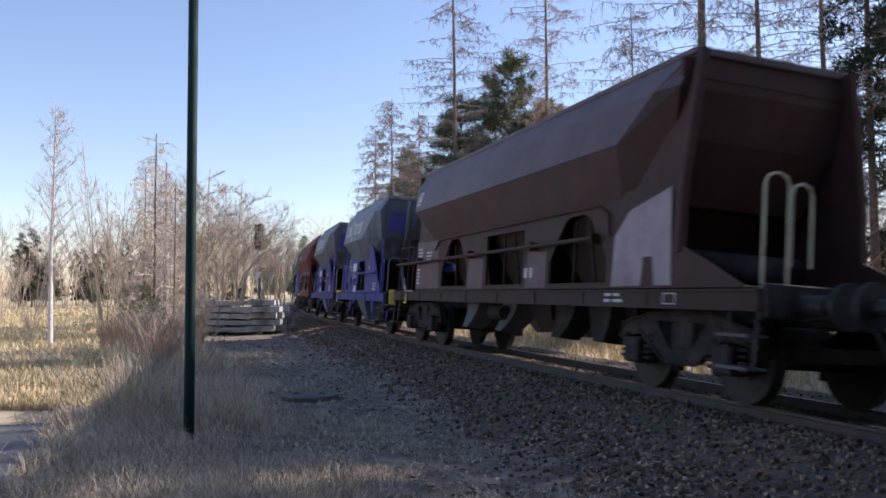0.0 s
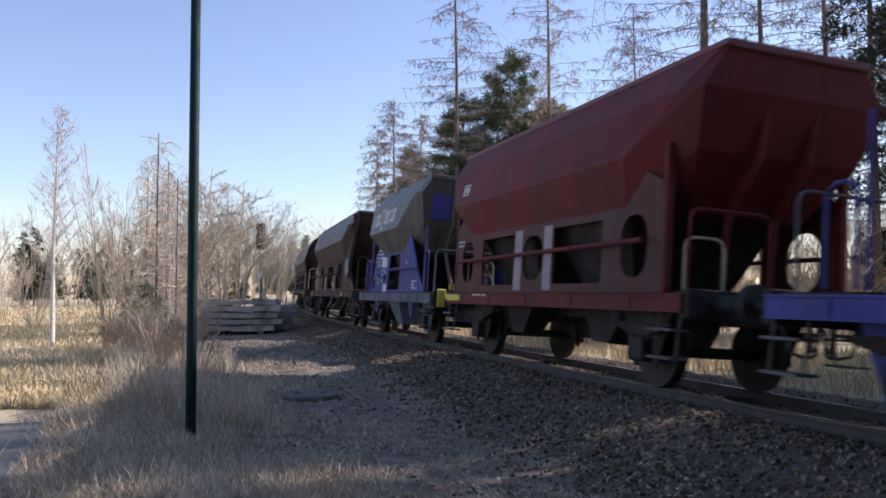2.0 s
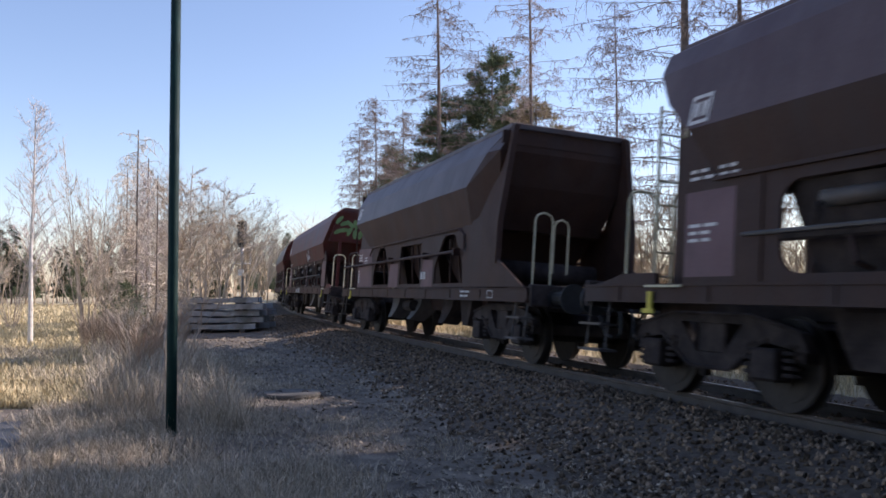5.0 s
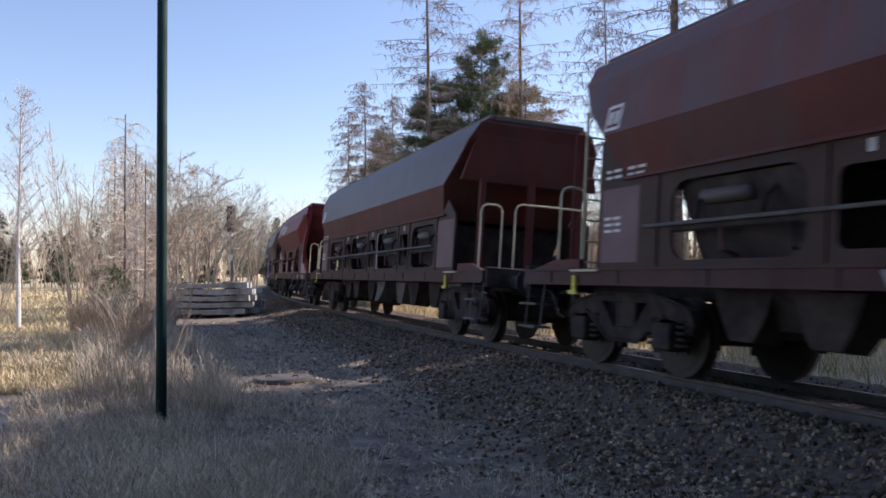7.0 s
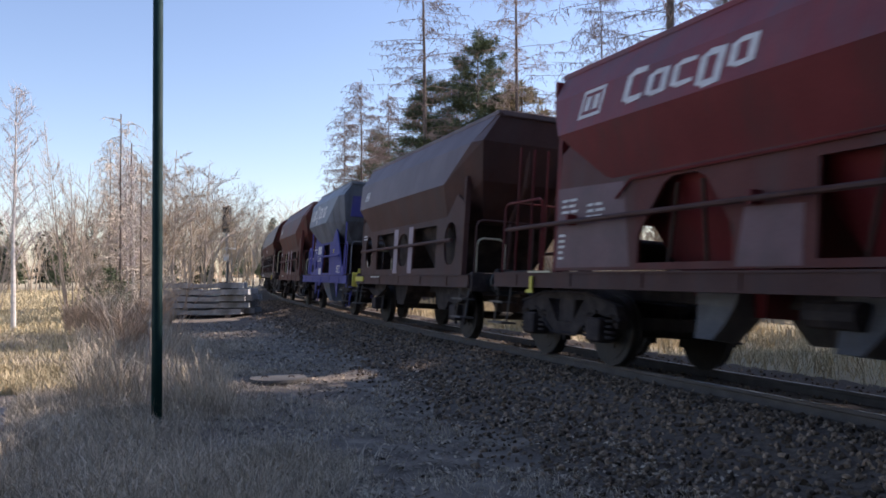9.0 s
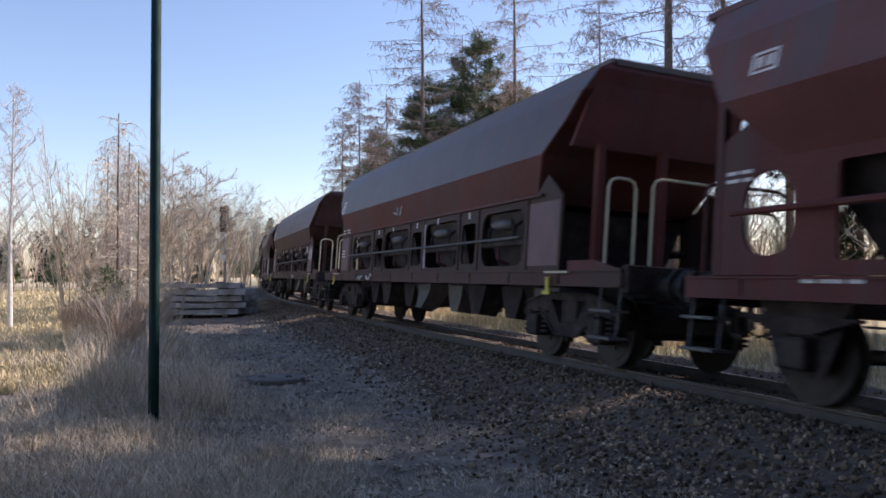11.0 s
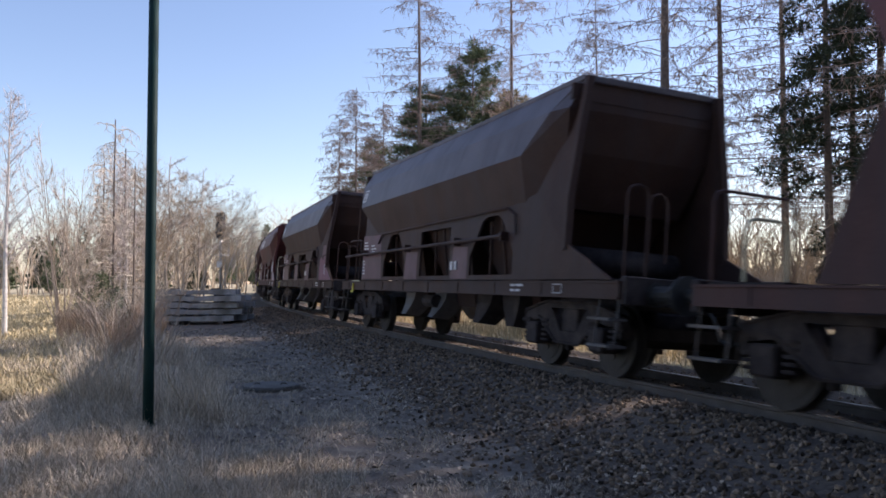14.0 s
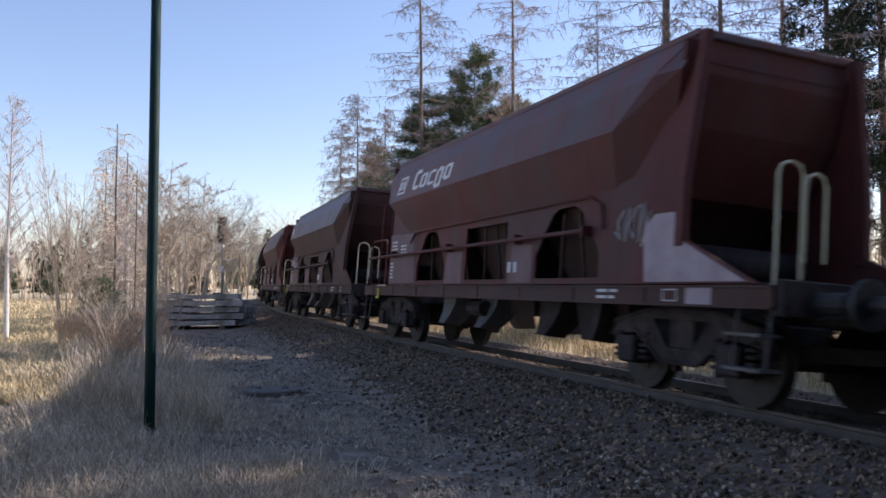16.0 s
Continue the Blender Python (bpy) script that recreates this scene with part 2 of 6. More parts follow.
def plate(outer, holes, y0, y1):
    """A plate in x, z with holes, thick from y0 to y1, as an MB."""
    bm = bmesh.new()
    edges = []
    for loop in [outer] + holes:
        vs = [bm.verts.new((x, y0, z)) for x, z in loop]
        edges += [bm.edges.new((vs[i], vs[(i + 1) % len(vs)])) for i in range(len(vs))]
    bmesh.ops.triangle_fill(bm, use_beauty=True, use_dissolve=False, edges=edges)
    ret = bmesh.ops.extrude_face_region(bm, geom=list(bm.faces))
    bmesh.ops.translate(bm, vec=(0, y1 - y0, 0), verts=[g for g in ret["geom"] if isinstance(g, bmesh.types.BMVert)])
    bm.verts.index_update()
    mb = MB().add([v.co[:] for v in bm.verts], [[v.index for v in f.verts] for f in bm.faces])
    bm.free()
    return mb


CACHE = {}


def part(name, build, material, parent, label="", m=None, key=None, smooth=False):
    """Links one mesh object under a thing or part. build: an MB, or a function that gives one; alike meshes are shared by key."""
    if key is None or key not in CACHE:
        mb = build() if callable(build) else build
        me = mb if isinstance(mb, bpy.types.Mesh) else mb.mesh(name, material, smooth)
        if key is not None:
            CACHE[key] = me
    else:
        me = CACHE[key]
    ob = new(name, me)
    ob.parent = parent
    if m is not None:
        ob.matrix_basis = m
    return tagged(ob, label)


def thing(name, label, category, m=None, group="", kind=""):
    ob = new(name)
    if m is not None:
        ob.matrix_basis = m
    return tagged(ob, label, category, group, kind)


# ---------- the lie of the line: an arc, canted away from the camera ----------
HEAD = radians(22.5)
NEAR_RAIL, RADIUS = 6.05, 400.0
AWAY = Vector((-math.sin(HEAD), math.cos(HEAD)))
OUT = Vector((math.cos(HEAD), math.sin(HEAD)))
CENTRE = OUT * (NEAR_RAIL + RADIUS)
RC = RADIUS - 0.75
CANT = 0.073
RAIL_Z = 0.37
MID_Z = RAIL_Z - 0.75 * CANT


def on_line(s, lat=0.0):
    """Plan point s metres along the line (away from the camera) and lat metres beyond its middle."""
    a, r = float(s) / RC, float(RC - lat)
    return CENTRE + r * (-OUT * math.cos(a) + AWAY * math.sin(a))


def line_pose(s, lat=0.0, z=MID_Z):
    """A thing on the line at s: x runs towards the camera, y beyond, z up, tilted by the cant."""
    p = on_line(s, lat)
    a = float(s) / RC
    d = -(OUT * math.sin(a) + AWAY * math.cos(a))
    return Matrix.Translation((p.x, p.y, z)) @ Matrix.Rotation(math.atan2(d.y, d.x), 4, "Z") @ Matrix.Rotation(-math.atan(CANT), 4, "X")


def lateral(x, y):
    """Distance beyond the middle of the line, and along it."""
    q = Vector((x, y)) - CENTRE
    return RC - q.length, RC * math.atan2(q.dot(AWAY), -q.dot(OUT))


def smooth(a, b, v):
    t = min(1.0, max(0.0, (v - a) / (b - a)))
    return t * t * (3 - 2 * t)


def toe(s):
    """How far the stones spread from the middle of the line."""
    return -3.65 + 0.75 * smooth(3, 15, s)


def ground_z(x, y):
    lat, s = lateral(x, y)
    z = 0.05 * noise.noise((x * 0.35, y * 0.35, 0)) + 0.02 * noise.noise((x * 1.7, y * 1.7, 3))
    z *= 1 - smooth(-4.2, -3.2, lat)
    up = smooth(-3.9, -1.75, lat) * 0.19
    down = smooth(1.7, 4.2, lat)
    bed = up - CANT * max(-1.6, min(1.6, lat)) * smooth(-2.4, -1.4, lat)
    z += bed * (1 - down) + (0.02 + 0.06 * noise.noise((x * 0.2, y * 0.2, 9))) * down
    return z


# ---------- ground ----------
def axis(lo, hi, fine_lo, fine_hi, step, grow=1.22):
    v = list(np.arange(fine_lo, fine_hi, step))
    d = step
    while v[-1] < hi:
        d *= grow
        v.append(v[-1] + d)
    d = step
    while v[0] > lo:
        d *= grow
        v.insert(0, v[0] - d)
    return v


def sheet(xs, ys, zf):
    v = [(x, y, zf(x, y)) for y in ys for x in xs]
    n = len(xs)
    f = [(j * n + i, j * n + i + 1, (j + 1) * n + i + 1, (j + 1) * n + i) for j in range(len(ys) - 1) for i in range(n - 1)]
    return v, f


def build_ground():
    xs, ys = axis(-1500, 1500, -9, 9, 0.16), axis(-600, 2500, 2.5, 30, 0.16)
    v, f = sheet(xs, ys, ground_z)
    me = bpy.data.meshes.new("ground")
    me.from_pydata(v, [], f)
    for q in (M_GROUND, M_BALLAST_BED, M_DIRT):
        me.materials.append(q)
    for p in me.polygons:
        lat, s = lateral(p.center.x, p.center.y)
        if toe(s) + 0.5 * noise.noise((s * 0.8, lat, 0)) < lat < 2.6:
            p.material_index = 1
        elif -8.6 < lat + 0.3 * noise.noise((s * 0.5, lat, 2)) < -2 and -30 < s < 34:
            p.material_index = 2
    me.polygons.foreach_set("use_smooth", [True] * len(me.polygons))
    return tagged(new("ground", me), "dry winter turf and track bed beside the line", "ground", kind="structure")


build_ground()


# path at the verge
def path_edge(s):
    return -7.95 - 0.02 * max(0.0, s - 9) ** 2


def build_path():
    mb = MB()
    rows = []
    for s in np.arange(-20, 11.0, 0.4):
        e = path_edge(s) + 0.12 * noise.noise((s * 0.9, 4, 0))
        row = []
        for k, w in enumerate((0, 0.06, 1.2, 2.6, 2.66)):
            p = on_line(s, e - w)
            row.append((p.x, p.y, ground_z(p.x, p.y) + (0.03 if 0 < k < 4 else -0.05)))
        rows.append(row)
    mb.loft(rows, cap=False)
    me = mb.mesh("path", M_ASPHALT)
    tagged(new("path", me), "narrow worn grey asphalt path with ragged edge", "path", kind="structure")


build_path()


# ---------- track ----------
def sweep(profile, s0, s1, step, lat0, material, name, parent):
    rings = []
    for s in np.arange(s0, s1, step):
        m = line_pose(s)
        rings.append([m @ Vector((0, lat0 + y, z)) for y, z in profile])
    return part(name, MB().loft(rings), material, parent)


def build_track():
    tr = thing("track", "rusty running rails on sleepers in stone ballast", "railway track", kind="structure")
    prof = [(-0.07, -0.165), (0.07, -0.165), (0.07, -0.15), (0.012, -0.125), (0.012, -0.045), (0.036, -0.035), (0.036, -0.003),
            (-0.036, -0.003), (-0.036, -0.035), (-0.012, -0.045), (-0.012, -0.125), (-0.07, -0.15)]
    head = [(-0.028, -0.003), (0.028, -0.003), (0.024, 0.0), (-0.024, 0.0)]
    for lat in (-0.75, 0.75):
        r = sweep(prof, -60, 130, 1.5, lat, M_RAIL, "rail", tr)
        r["label"] = "rust-brown steel rail"
        sweep(head, -60, 130, 1.5, lat, M_RAILTOP, "running_face", r)["label"] = "polished rail head"
    for i in range(-40, 170):
        m = line_pose(i * 0.62) @ pose(random.uniform(-0.03, 0.03), random.uniform(-0.04, 0.04), 0, 0, 0, random.uniform(-1, 1))
        part("sleeper", lambda: MB().box(-0.13, 0.13, -1.3, 1.3, -0.33, -0.172, 0.015), M_SLEEPER, tr, m=m, key="sleeper")


build_track()


# ---------- wagons ----------
def rounded(cx, cz, w, h, r, n=4):
    out = []
    for qx, qz, a0 in ((1, 1, 0), (-1, 1, 90), (-1, -1, 180), (1, -1, 270)):
        for i in range(n + 1):
            a = radians(a0 + 90 * i / n)
            out.append((cx + qx * (w / 2 - r) + r * math.cos(a), cz + qz * (h / 2 - r) + r * math.sin(a)))
    return out


def wheelset_mesh():
    mb = MB()
    mb.tube([(0, -0.95, 0), (0, 0.95, 0)], 0.075, 10)
    for sy in (-1, 1):
        y = sy * 0.75
        mb.disc((0, 0), 0.46, y - 0.065 * (sy < 0) - 0.07 * (sy > 0), y + 0.07 * (sy < 0) + 0.065 * (sy > 0), 28)
        mb.disc((0, 0), 0.49, y - sy * 0.07, y - sy * 0.045, 28)
        mb.disc((0, 0), 0.37, y + sy * 0.055, y + sy * 0.075, 24)
        mb.disc((0, 0), 0.13, y + sy * 0.07, y + sy * 0.16, 14)
        for k in range(6):
            a = k * math.pi / 3
            mb.box(0.2 * math.cos(a) - 0.03, 0.2 * math.cos(a) + 0.03, y + sy * 0.07, y + sy * 0.085, 0.2 * math.sin(a) - 0.03, 0.2 * math.sin(a) + 0.03)
    return mb


def bogie_mesh():
    mb = MB()
    for sy in (-1, 1):
        y0, y1 = sy * 0.96 - 0.06, sy * 0.96 + 0.06
        pl = plate([(-1.38, 0.6), (-1.3, 0.78), (-0.62, 0.92), (0.62, 0.92), (1.3, 0.78), (1.38, 0.6), (0.78, 0.68), (0.3, 0.36), (-0.3, 0.36), (-0.78, 0.68)],
                   [[(-0.5, 0.84), (-0.22, 0.52), (0.22, 0.52), (0.5, 0.84)]], y0, y1)
        mb.add(pl.v, pl.f)
        mb.tube([(-1.36, sy * 1.03, 0.62), (-1.28, sy * 1.03, 0.79), (-0.62, sy * 1.03, 0.93), (0.62, sy * 1.03, 0.93), (1.28, sy * 1.03, 0.79), (1.36, sy * 1.03, 0.62)], 0.022, 5)
        mb.tube([(-0.85, sy * 1.03, 0.7), (-0.78, sy * 1.03, 0.67), (-0.32, sy * 1.03, 0.36), (0.32, sy * 1.03, 0.36), (0.78, sy * 1.03, 0.67), (0.85, sy * 1.03, 0.7)], 0.026, 5)
        for sx in (-0.9, 0.9):
            mb.box(sx - 0.17, sx + 0.17, sy * 1.0 - 0.13, sy * 1.0 + 0.13, 0.3, 0.62, 0.03)
            for k in (-0.27, 0.27):
                for i in range(5):
                    mb.tube([(sx + k, sy * 1.0, 0.36 + 0.07 * i), (sx + k, sy * 1.0, 0.395 + 0.07 * i)], 0.085, 8)
    mb.box(-0.22, 0.22, -1.0, 1.0, 0.5, 0.86, 0.03)
    for sx in (-1.25, 1.25):
        mb.box(sx - 0.06, sx + 0.06, -1.0, 1.0, 0.5, 0.66)
    for sx in (-0.38, 0.38):
        for sy in (-0.75, 0.75):
            mb.box(sx - 0.05, sx + 0.05, sy - 0.05, sy + 0.05, 0.25, 0.75)
    return mb


def guard_mesh(sy):
    return MB().prism([(-0.55, 0.95), (0.55, 0.95), (0.25, 0.25), (0.16, 0.25), (0.16, 0.62), (-0.16, 0.62), (-0.16, 0.25), (-0.25, 0.25)], sy * 0.98 - 0.012, sy * 0.98 + 0.012)


def spring_mesh(sy):
    """Leaf pack stepped down to its ends."""
    poly = [(-0.7, 0.81)]
    for i in range(6):
        poly += [(-0.7 + i * 0.09, 0.78 - i * 0.026), (-0.61 + i * 0.09, 0.78 - i * 0.026)]
    poly += [(-x, z) for x, z in poly[::-1]]
    return MB().prism(poly, sy * 1.05 - 0.055, sy * 1.05 + 0.055)


def buffer_mesh():
    mb = MB()
    mb.tube([(0, 0, 0), (0.06, 0, 0)], 0.15, 12)
    mb.tube([(0.05, 0, 0), (0.38, 0, 0)], 0.11, 12)
    mb.tube([(0.36, 0, 0), (0.58, 0, 0)], 0.08, 12)
    mb.tube([(0.58, 0, 0), (0.62, 0, 0)], 0.225, 18)
    return mb


def coupling_mesh():
    mb = MB()
    mb.box(0, 0.3, -0.06, 0.06, -0.1, 0.1, 0.02)
    mb.tube([(0.3, 0, 0.05), (0.42, 0, -0.12), (0.46, 0, -0.42), (0.4, 0, -0.45)], 0.03, 6)
    return mb


def loop_rail(x0, x1, z0, z1, y, r=0.02):
    d = min(0.12, abs(x1 - x0) / 2) * (1 if x1 > x0 else -1)
    return MB().tube([(x0, y, z0), (x0, y, z1 - 0.12), (x0 + d * 0.3, y, z1 - 0.035), (x0 + d, y, z1), (x1 - d, y, z1), (x1 - d * 0.3, y, z1 - 0.035), (x1, y, z1 - 0.12), (x1, y, z0)], r, 6)


def cross_rail(x, y0, y1, z0, z1, r=0.02):
    d = 0.12 if y1 > y0 else -0.12
    return MB().tube([(x, y0, z0), (x, y0, z1 - 0.12), (x, y0 + d * 0.3, z1 - 0.035), (x, y0 + d, z1), (x, y1 - d, z1), (x, y1 - d * 0.3, z1 - 0.035), (x, y1, z1 - 0.12), (x, y1, z0)], r, 6)


def ladder_mesh(x, y, z0, z1, w=0.38):
    mb = MB()
    for s in (-w / 2, w / 2):
        mb.tube([(x, y + s, z0), (x, y + s, z1)], 0.022, 6)
    n = int((z1 - z0) / 0.3)
    for i in range(n + 1):
        z = z0 + 0.1 + i * (z1 - z0 - 0.15) / max(1, n)
        mb.tube([(x, y - w / 2, z), (x, y + w / 2, z)], 0.014, 5)
    return mb


def hopper_rings(levels):
    """levels: half length, half width, height, then the corner cut at the leading end (along, across) and the trailing half length."""
    out = []
    for lv in levels:
        hx, hy, z = lv[:3]
        cx, cy, back = lv[3:] if len(lv) > 3 else (0.02, 0.02, hx)
        out.append([(hx - cx, -hy, z), (hx, cy - hy, z), (hx, hy - cy, z), (hx - cx, hy, z), (-back, hy, z), (-back, -hy, z)])
    return out


def hopper_mesh(levels):
    mb = MB()
    mb.loft(hopper_rings(levels[::-1]), cap=False)
    mb.add(hopper_rings([levels[-1]])[0], [tuple(range(6))])
    tx, ty, tz = levels[0][:3]
    inner = [(tx - 0.06, ty - 0.06, tz), (tx - 0.3, ty - 0.2, tz - 0.3)]
    mb.loft(hopper_rings([levels[0]] + inner), cap=False)
    mb.add(hopper_rings([inner[1]])[0], [tuple(range(6))])
    return mb


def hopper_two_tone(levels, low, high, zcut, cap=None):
    """Hopper mesh; upward flanks above zcut get a paler tone, dust and sky light painted in."""
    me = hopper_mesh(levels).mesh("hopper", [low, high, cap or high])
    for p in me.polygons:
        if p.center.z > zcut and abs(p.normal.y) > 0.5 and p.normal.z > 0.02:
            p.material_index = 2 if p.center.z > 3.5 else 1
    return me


def rim_mesh(tx, ty, tz):
    mb = MB()
    for sy in (-1, 1):
        mb.box(-tx - 0.03, tx + 0.03, sy * ty - 0.035, sy * ty + 0.035, tz - 0.05, tz + 0.03, 0.01)
    for sx in (-1, 1):
        mb.box(sx * tx - 0.045, sx * tx + 0.045, -ty + 0.035, ty - 0.035, tz - 0.07, tz + 0.032, 0.01)
    return mb


def chute_mesh(cx, w, ztop, sy, flare=0.0):
    """Short tapered outlet; flare: how far its foot curves outwards."""
    rings = []
    for f, z in ((0.0, ztop), (0.3, 0.84), (0.6, 0.68), (0.82, 0.56), (1.0, 0.46)):
        k = w * (1 - 0.58 * f ** 1.3)
        y0, y1 = 0.35 + flare * f * f + 0.15 * f, 0.85 + flare * f * f
        rings.append([(cx - k, sy * y0, z), (cx + k, sy * y0, z), (cx + k, sy * y1, z + 0.03 * f), (cx - k, sy * y1, z + 0.03 * f)])
    return MB().loft(rings)


def funnel_mesh(cx, w, z0, z1):
    return MB().loft([[(cx - w, -1.15, z1), (cx + w, -1.15, z1), (cx + w, 1.15, z1), (cx - w, 1.15, z1)],
                      [(cx - w * 0.35, -0.55, z0), (cx + w * 0.35, -0.55, z0), (cx + w * 0.35, 0.55, z0), (cx - w * 0.35, 0.55, z0)]])


def on_slope(levels, i, u, v, off=0.006):
    """Point on the camera-side slope between level i and i + 1: u metres along, v from 0 (lower edge) to 1."""
    (x0, y0, z0), (x1, y1, z1) = levels[i][:3], levels[i + 1][:3]
    y, z = -(y1 + (y0 - y1) * v), z1 + (z0 - z1) * v
    nrm = Vector((0, -(z0 - z1), -(y1 - y0) * -1)).normalized()
    if nrm.y > 0:
        nrm = -nrm
    return Vector((u, y, z)) + off * nrm


def slope_shape(levels, i, poly, off=0.006):
    """Thin polygon lying on the slope; poly: u, v."""
    return MB().loft([[on_slope(levels, i, u, v, 0.001) for u, v in poly], [on_slope(levels, i, u, v, off) for u, v in poly]])


def slope_rings(levels, i, u0, v0, w, h, lean=0.0, gap=False):
    """A plain open ring on the slope, as wide as one character of the marking."""
    mb = MB()
    t = w * 0.3
    tv = h * 0.2
    def q(u, v):
        return (u0 + u + lean * v, v0 + v)
    bars = [[q(0, 0.15 * h), q(t, 0.05 * h), q(t, h * 0.95), q(0, h * 0.85)], [q(t, 0), q(w, 0.05 * h), q(w, tv), q(t, tv)], [q(t, h - tv), q(w, h - tv), q(w, h * 0.95), q(t, h)]]
    if not gap:
        bars.append([q(w - t, tv), q(w, tv), q(w, h - tv), q(w - t, h - tv)])
    for b in bars:
        s = slope_shape(levels, i, b)
        mb.add(s.v, s.f)
    return mb


def scribble(points, y, r=0.014):
    return MB().tube([(x, y, z) for x, z in points], r, 4)


WHEELS = []


def undercarriage(w, kind, half, axles, paint, sole, y=1.3):
    """Solebars, headstocks, buffers, couplings and running gear."""
    z0, z1 = sole
    for sy in (-1, 1):
        def bar(sy=sy):
            mb = MB()
            e = half - 0.66
            mb.box(-e, e, sy * y - 0.06, sy * y + 0.06, z1 - 0.025, z1)
            mb.box(-e, e, sy * y - 0.06, sy * y + 0.06, z0, z0 + 0.025)
            mb.box(-e, e, sy * (y + 0.03) - 0.01, sy * (y + 0.03) + 0.01, z0 + 0.025, z1 - 0.025)
            for x in np.arange(-e + 0.8, e - 0.4, 1.6):
                mb.box(x - 0.012, x + 0.012, sy * y - 0.055, sy * y + 0.058, z0 + 0.02, z1 - 0.02)
            return mb
        part("solebar", bar, paint, w, key=(kind, "sole", sy, paint.name))
    part("centre_sill", lambda: MB().box(-half + 0.7, half - 0.7, -0.3, 0.3, z0 - 0.12, z1 - 0.08, 0.02), M_RUNNING, w, key=(kind, "sill"))
    for sx in (-1, 1):
        x = sx * (half - 0.64)
        part("headstock", lambda: MB().box(x - 0.06, x + 0.06, -y, y, z0 - 0.06, z1 + 0.06, 0.015), M_RUNNING, w, key=(kind, "head", sx))
        part("end_platform", lambda: MB().box(min(x, x - sx * 1.1), max(x, x - sx * 1.1), -y + 0.1, y - 0.1, z1 + 0.005, z1 + 0.035), M_RUNNING, w, key=(kind, "plat", sx))
        turn = 0 if sx > 0 else 180
        for sy in (-0.875, 0.875):
            part("buffer", buffer_mesh, M_BLACK, w, m=pose(sx * (half - 0.62), sy, 1.06, 0, 0, turn), key="buffer", smooth=False)
        for hy in (-0.32, 0.32):
            part("brake_hose", lambda: MB().tube([(0, hy, 0), (0.18, hy, 0.02), (0.34, hy * 0.9, -0.16), (0.42, hy * 0.75, -0.4), (0.55, hy * 0.6, -0.44)], 0.022, 6), M_BLACK, w, m=pose(sx * (half - 0.6), 0, 0.98, 0, 0, turn), key=("hose", hy))
        part("screw_coupling", coupling_mesh, M_BLACK, w, m=pose(sx * (half - 0.6), 0, 1.02, 0, 0, turn), key="coupling")
        for sy in (-1, 1):
            def step(sx=sx, sy=sy):
                mb = MB()
                xx = sx * (half - 0.95)
                for dx in (-0.22, 0.22):
                    mb.tube([(xx + dx, sy * (y - 0.02), z0 + 0.02), (xx + dx, sy * (y + 0.03), 0.42)], 0.016, 5)
                for zz in (0.42, 0.74):
                    mb.box(xx - 0.24, xx + 0.24, sy * y - 0.13, sy * y + 0.13, zz - 0.015, zz + 0.015)
                return mb
            part("foot_step", step, M_CHUTE, w, key=(kind, "step", sx, sy))
    if len(axles) == 2 and kind in ("blue", "two"):
        for ax in axles:
            for sy in (-1, 1):
                g = part("axle_guard", lambda: guard_mesh(sy), paint if kind == "blue" else M_RUNNING, w, m=pose(ax, 0, 0), key=("axle_guard", sy, kind == "blue" and paint.name))
                part("axle_box", lambda: MB().box(-0.17, 0.17, sy * 1.03 - 0.12, sy * 1.03 + 0.12, 0.32, 0.62, 0.03), M_RUNNING, g, key=("axle_box", sy))
                part("leaf_spring", lambda: spring_mesh(sy), M_RUNNING, g, key=("leaf_spring", sy))
            ws = part("wheelset", wheelset_mesh, M_WHEEL, w, m=pose(ax, 0, 0.46), key="wheelset")
            WHEELS.append((w, ws))
    else:
        for ax in axles:
            b = part("bogie", bogie_mesh, M_RUNNING, w, m=pose(ax, 0, 0), key="bogie")
            for dx in (-0.9, 0.9):
                ws = part("wheelset", wheelset_mesh, M_WHEEL, b, m=pose(dx, 0, 0.46), key="wheelset")
                WHEELS.append((w, ws))


def side_panels(w, kind, outer, holes, paint, y, lean=0.0):
    """Side plates; lean: how far they tilt inwards above the funnels, by height."""
    def build(sy):
        mb = plate(outer, holes, sy * y - 0.02, sy * y + 0.02)
        mb.v = [(px, py - sy * lean * max(0.0, pz - 2.36), pz) for px, py, pz in mb.v]
        return mb
    for sy in (-1, 1):
        part("side_panel", lambda: build(sy), paint, w, key=(kind, "panel", sy, paint.name))


def marking(w, mb, material=None, name="marking"):
    part(name, mb, material or M_WHITE, w)


def bars_block(x0, z0, cols, rows, y, w=0.28, h=0.035):
    """Small stencil lettering as plain bars."""
    mb = MB()
    for r in range(rows):
        x = x0
        for c in range(cols):
            ww = w * random.uniform(0.5, 1.0)
            mb.box(x, x + ww, y - 0.004, y, z0 - r * h * 2.2, z0 - r * h * 2.2 + h)
            x += ww + 0.05
    return mb


def frame_box(x0, x1, z0, z1, y, t=0.03):
    mb = MB()
    mb.box(x0, x1, y - 0.004, y, z0, z0 + t).box(x0, x1, y - 0.004, y, z1 - t, z1).box(x0, x0 + t, y - 0.004, y, z0 + t, z1 - t).box(x1 - t, x1, y - 0.004, y, z0 + t, z1 - t)
    return mb


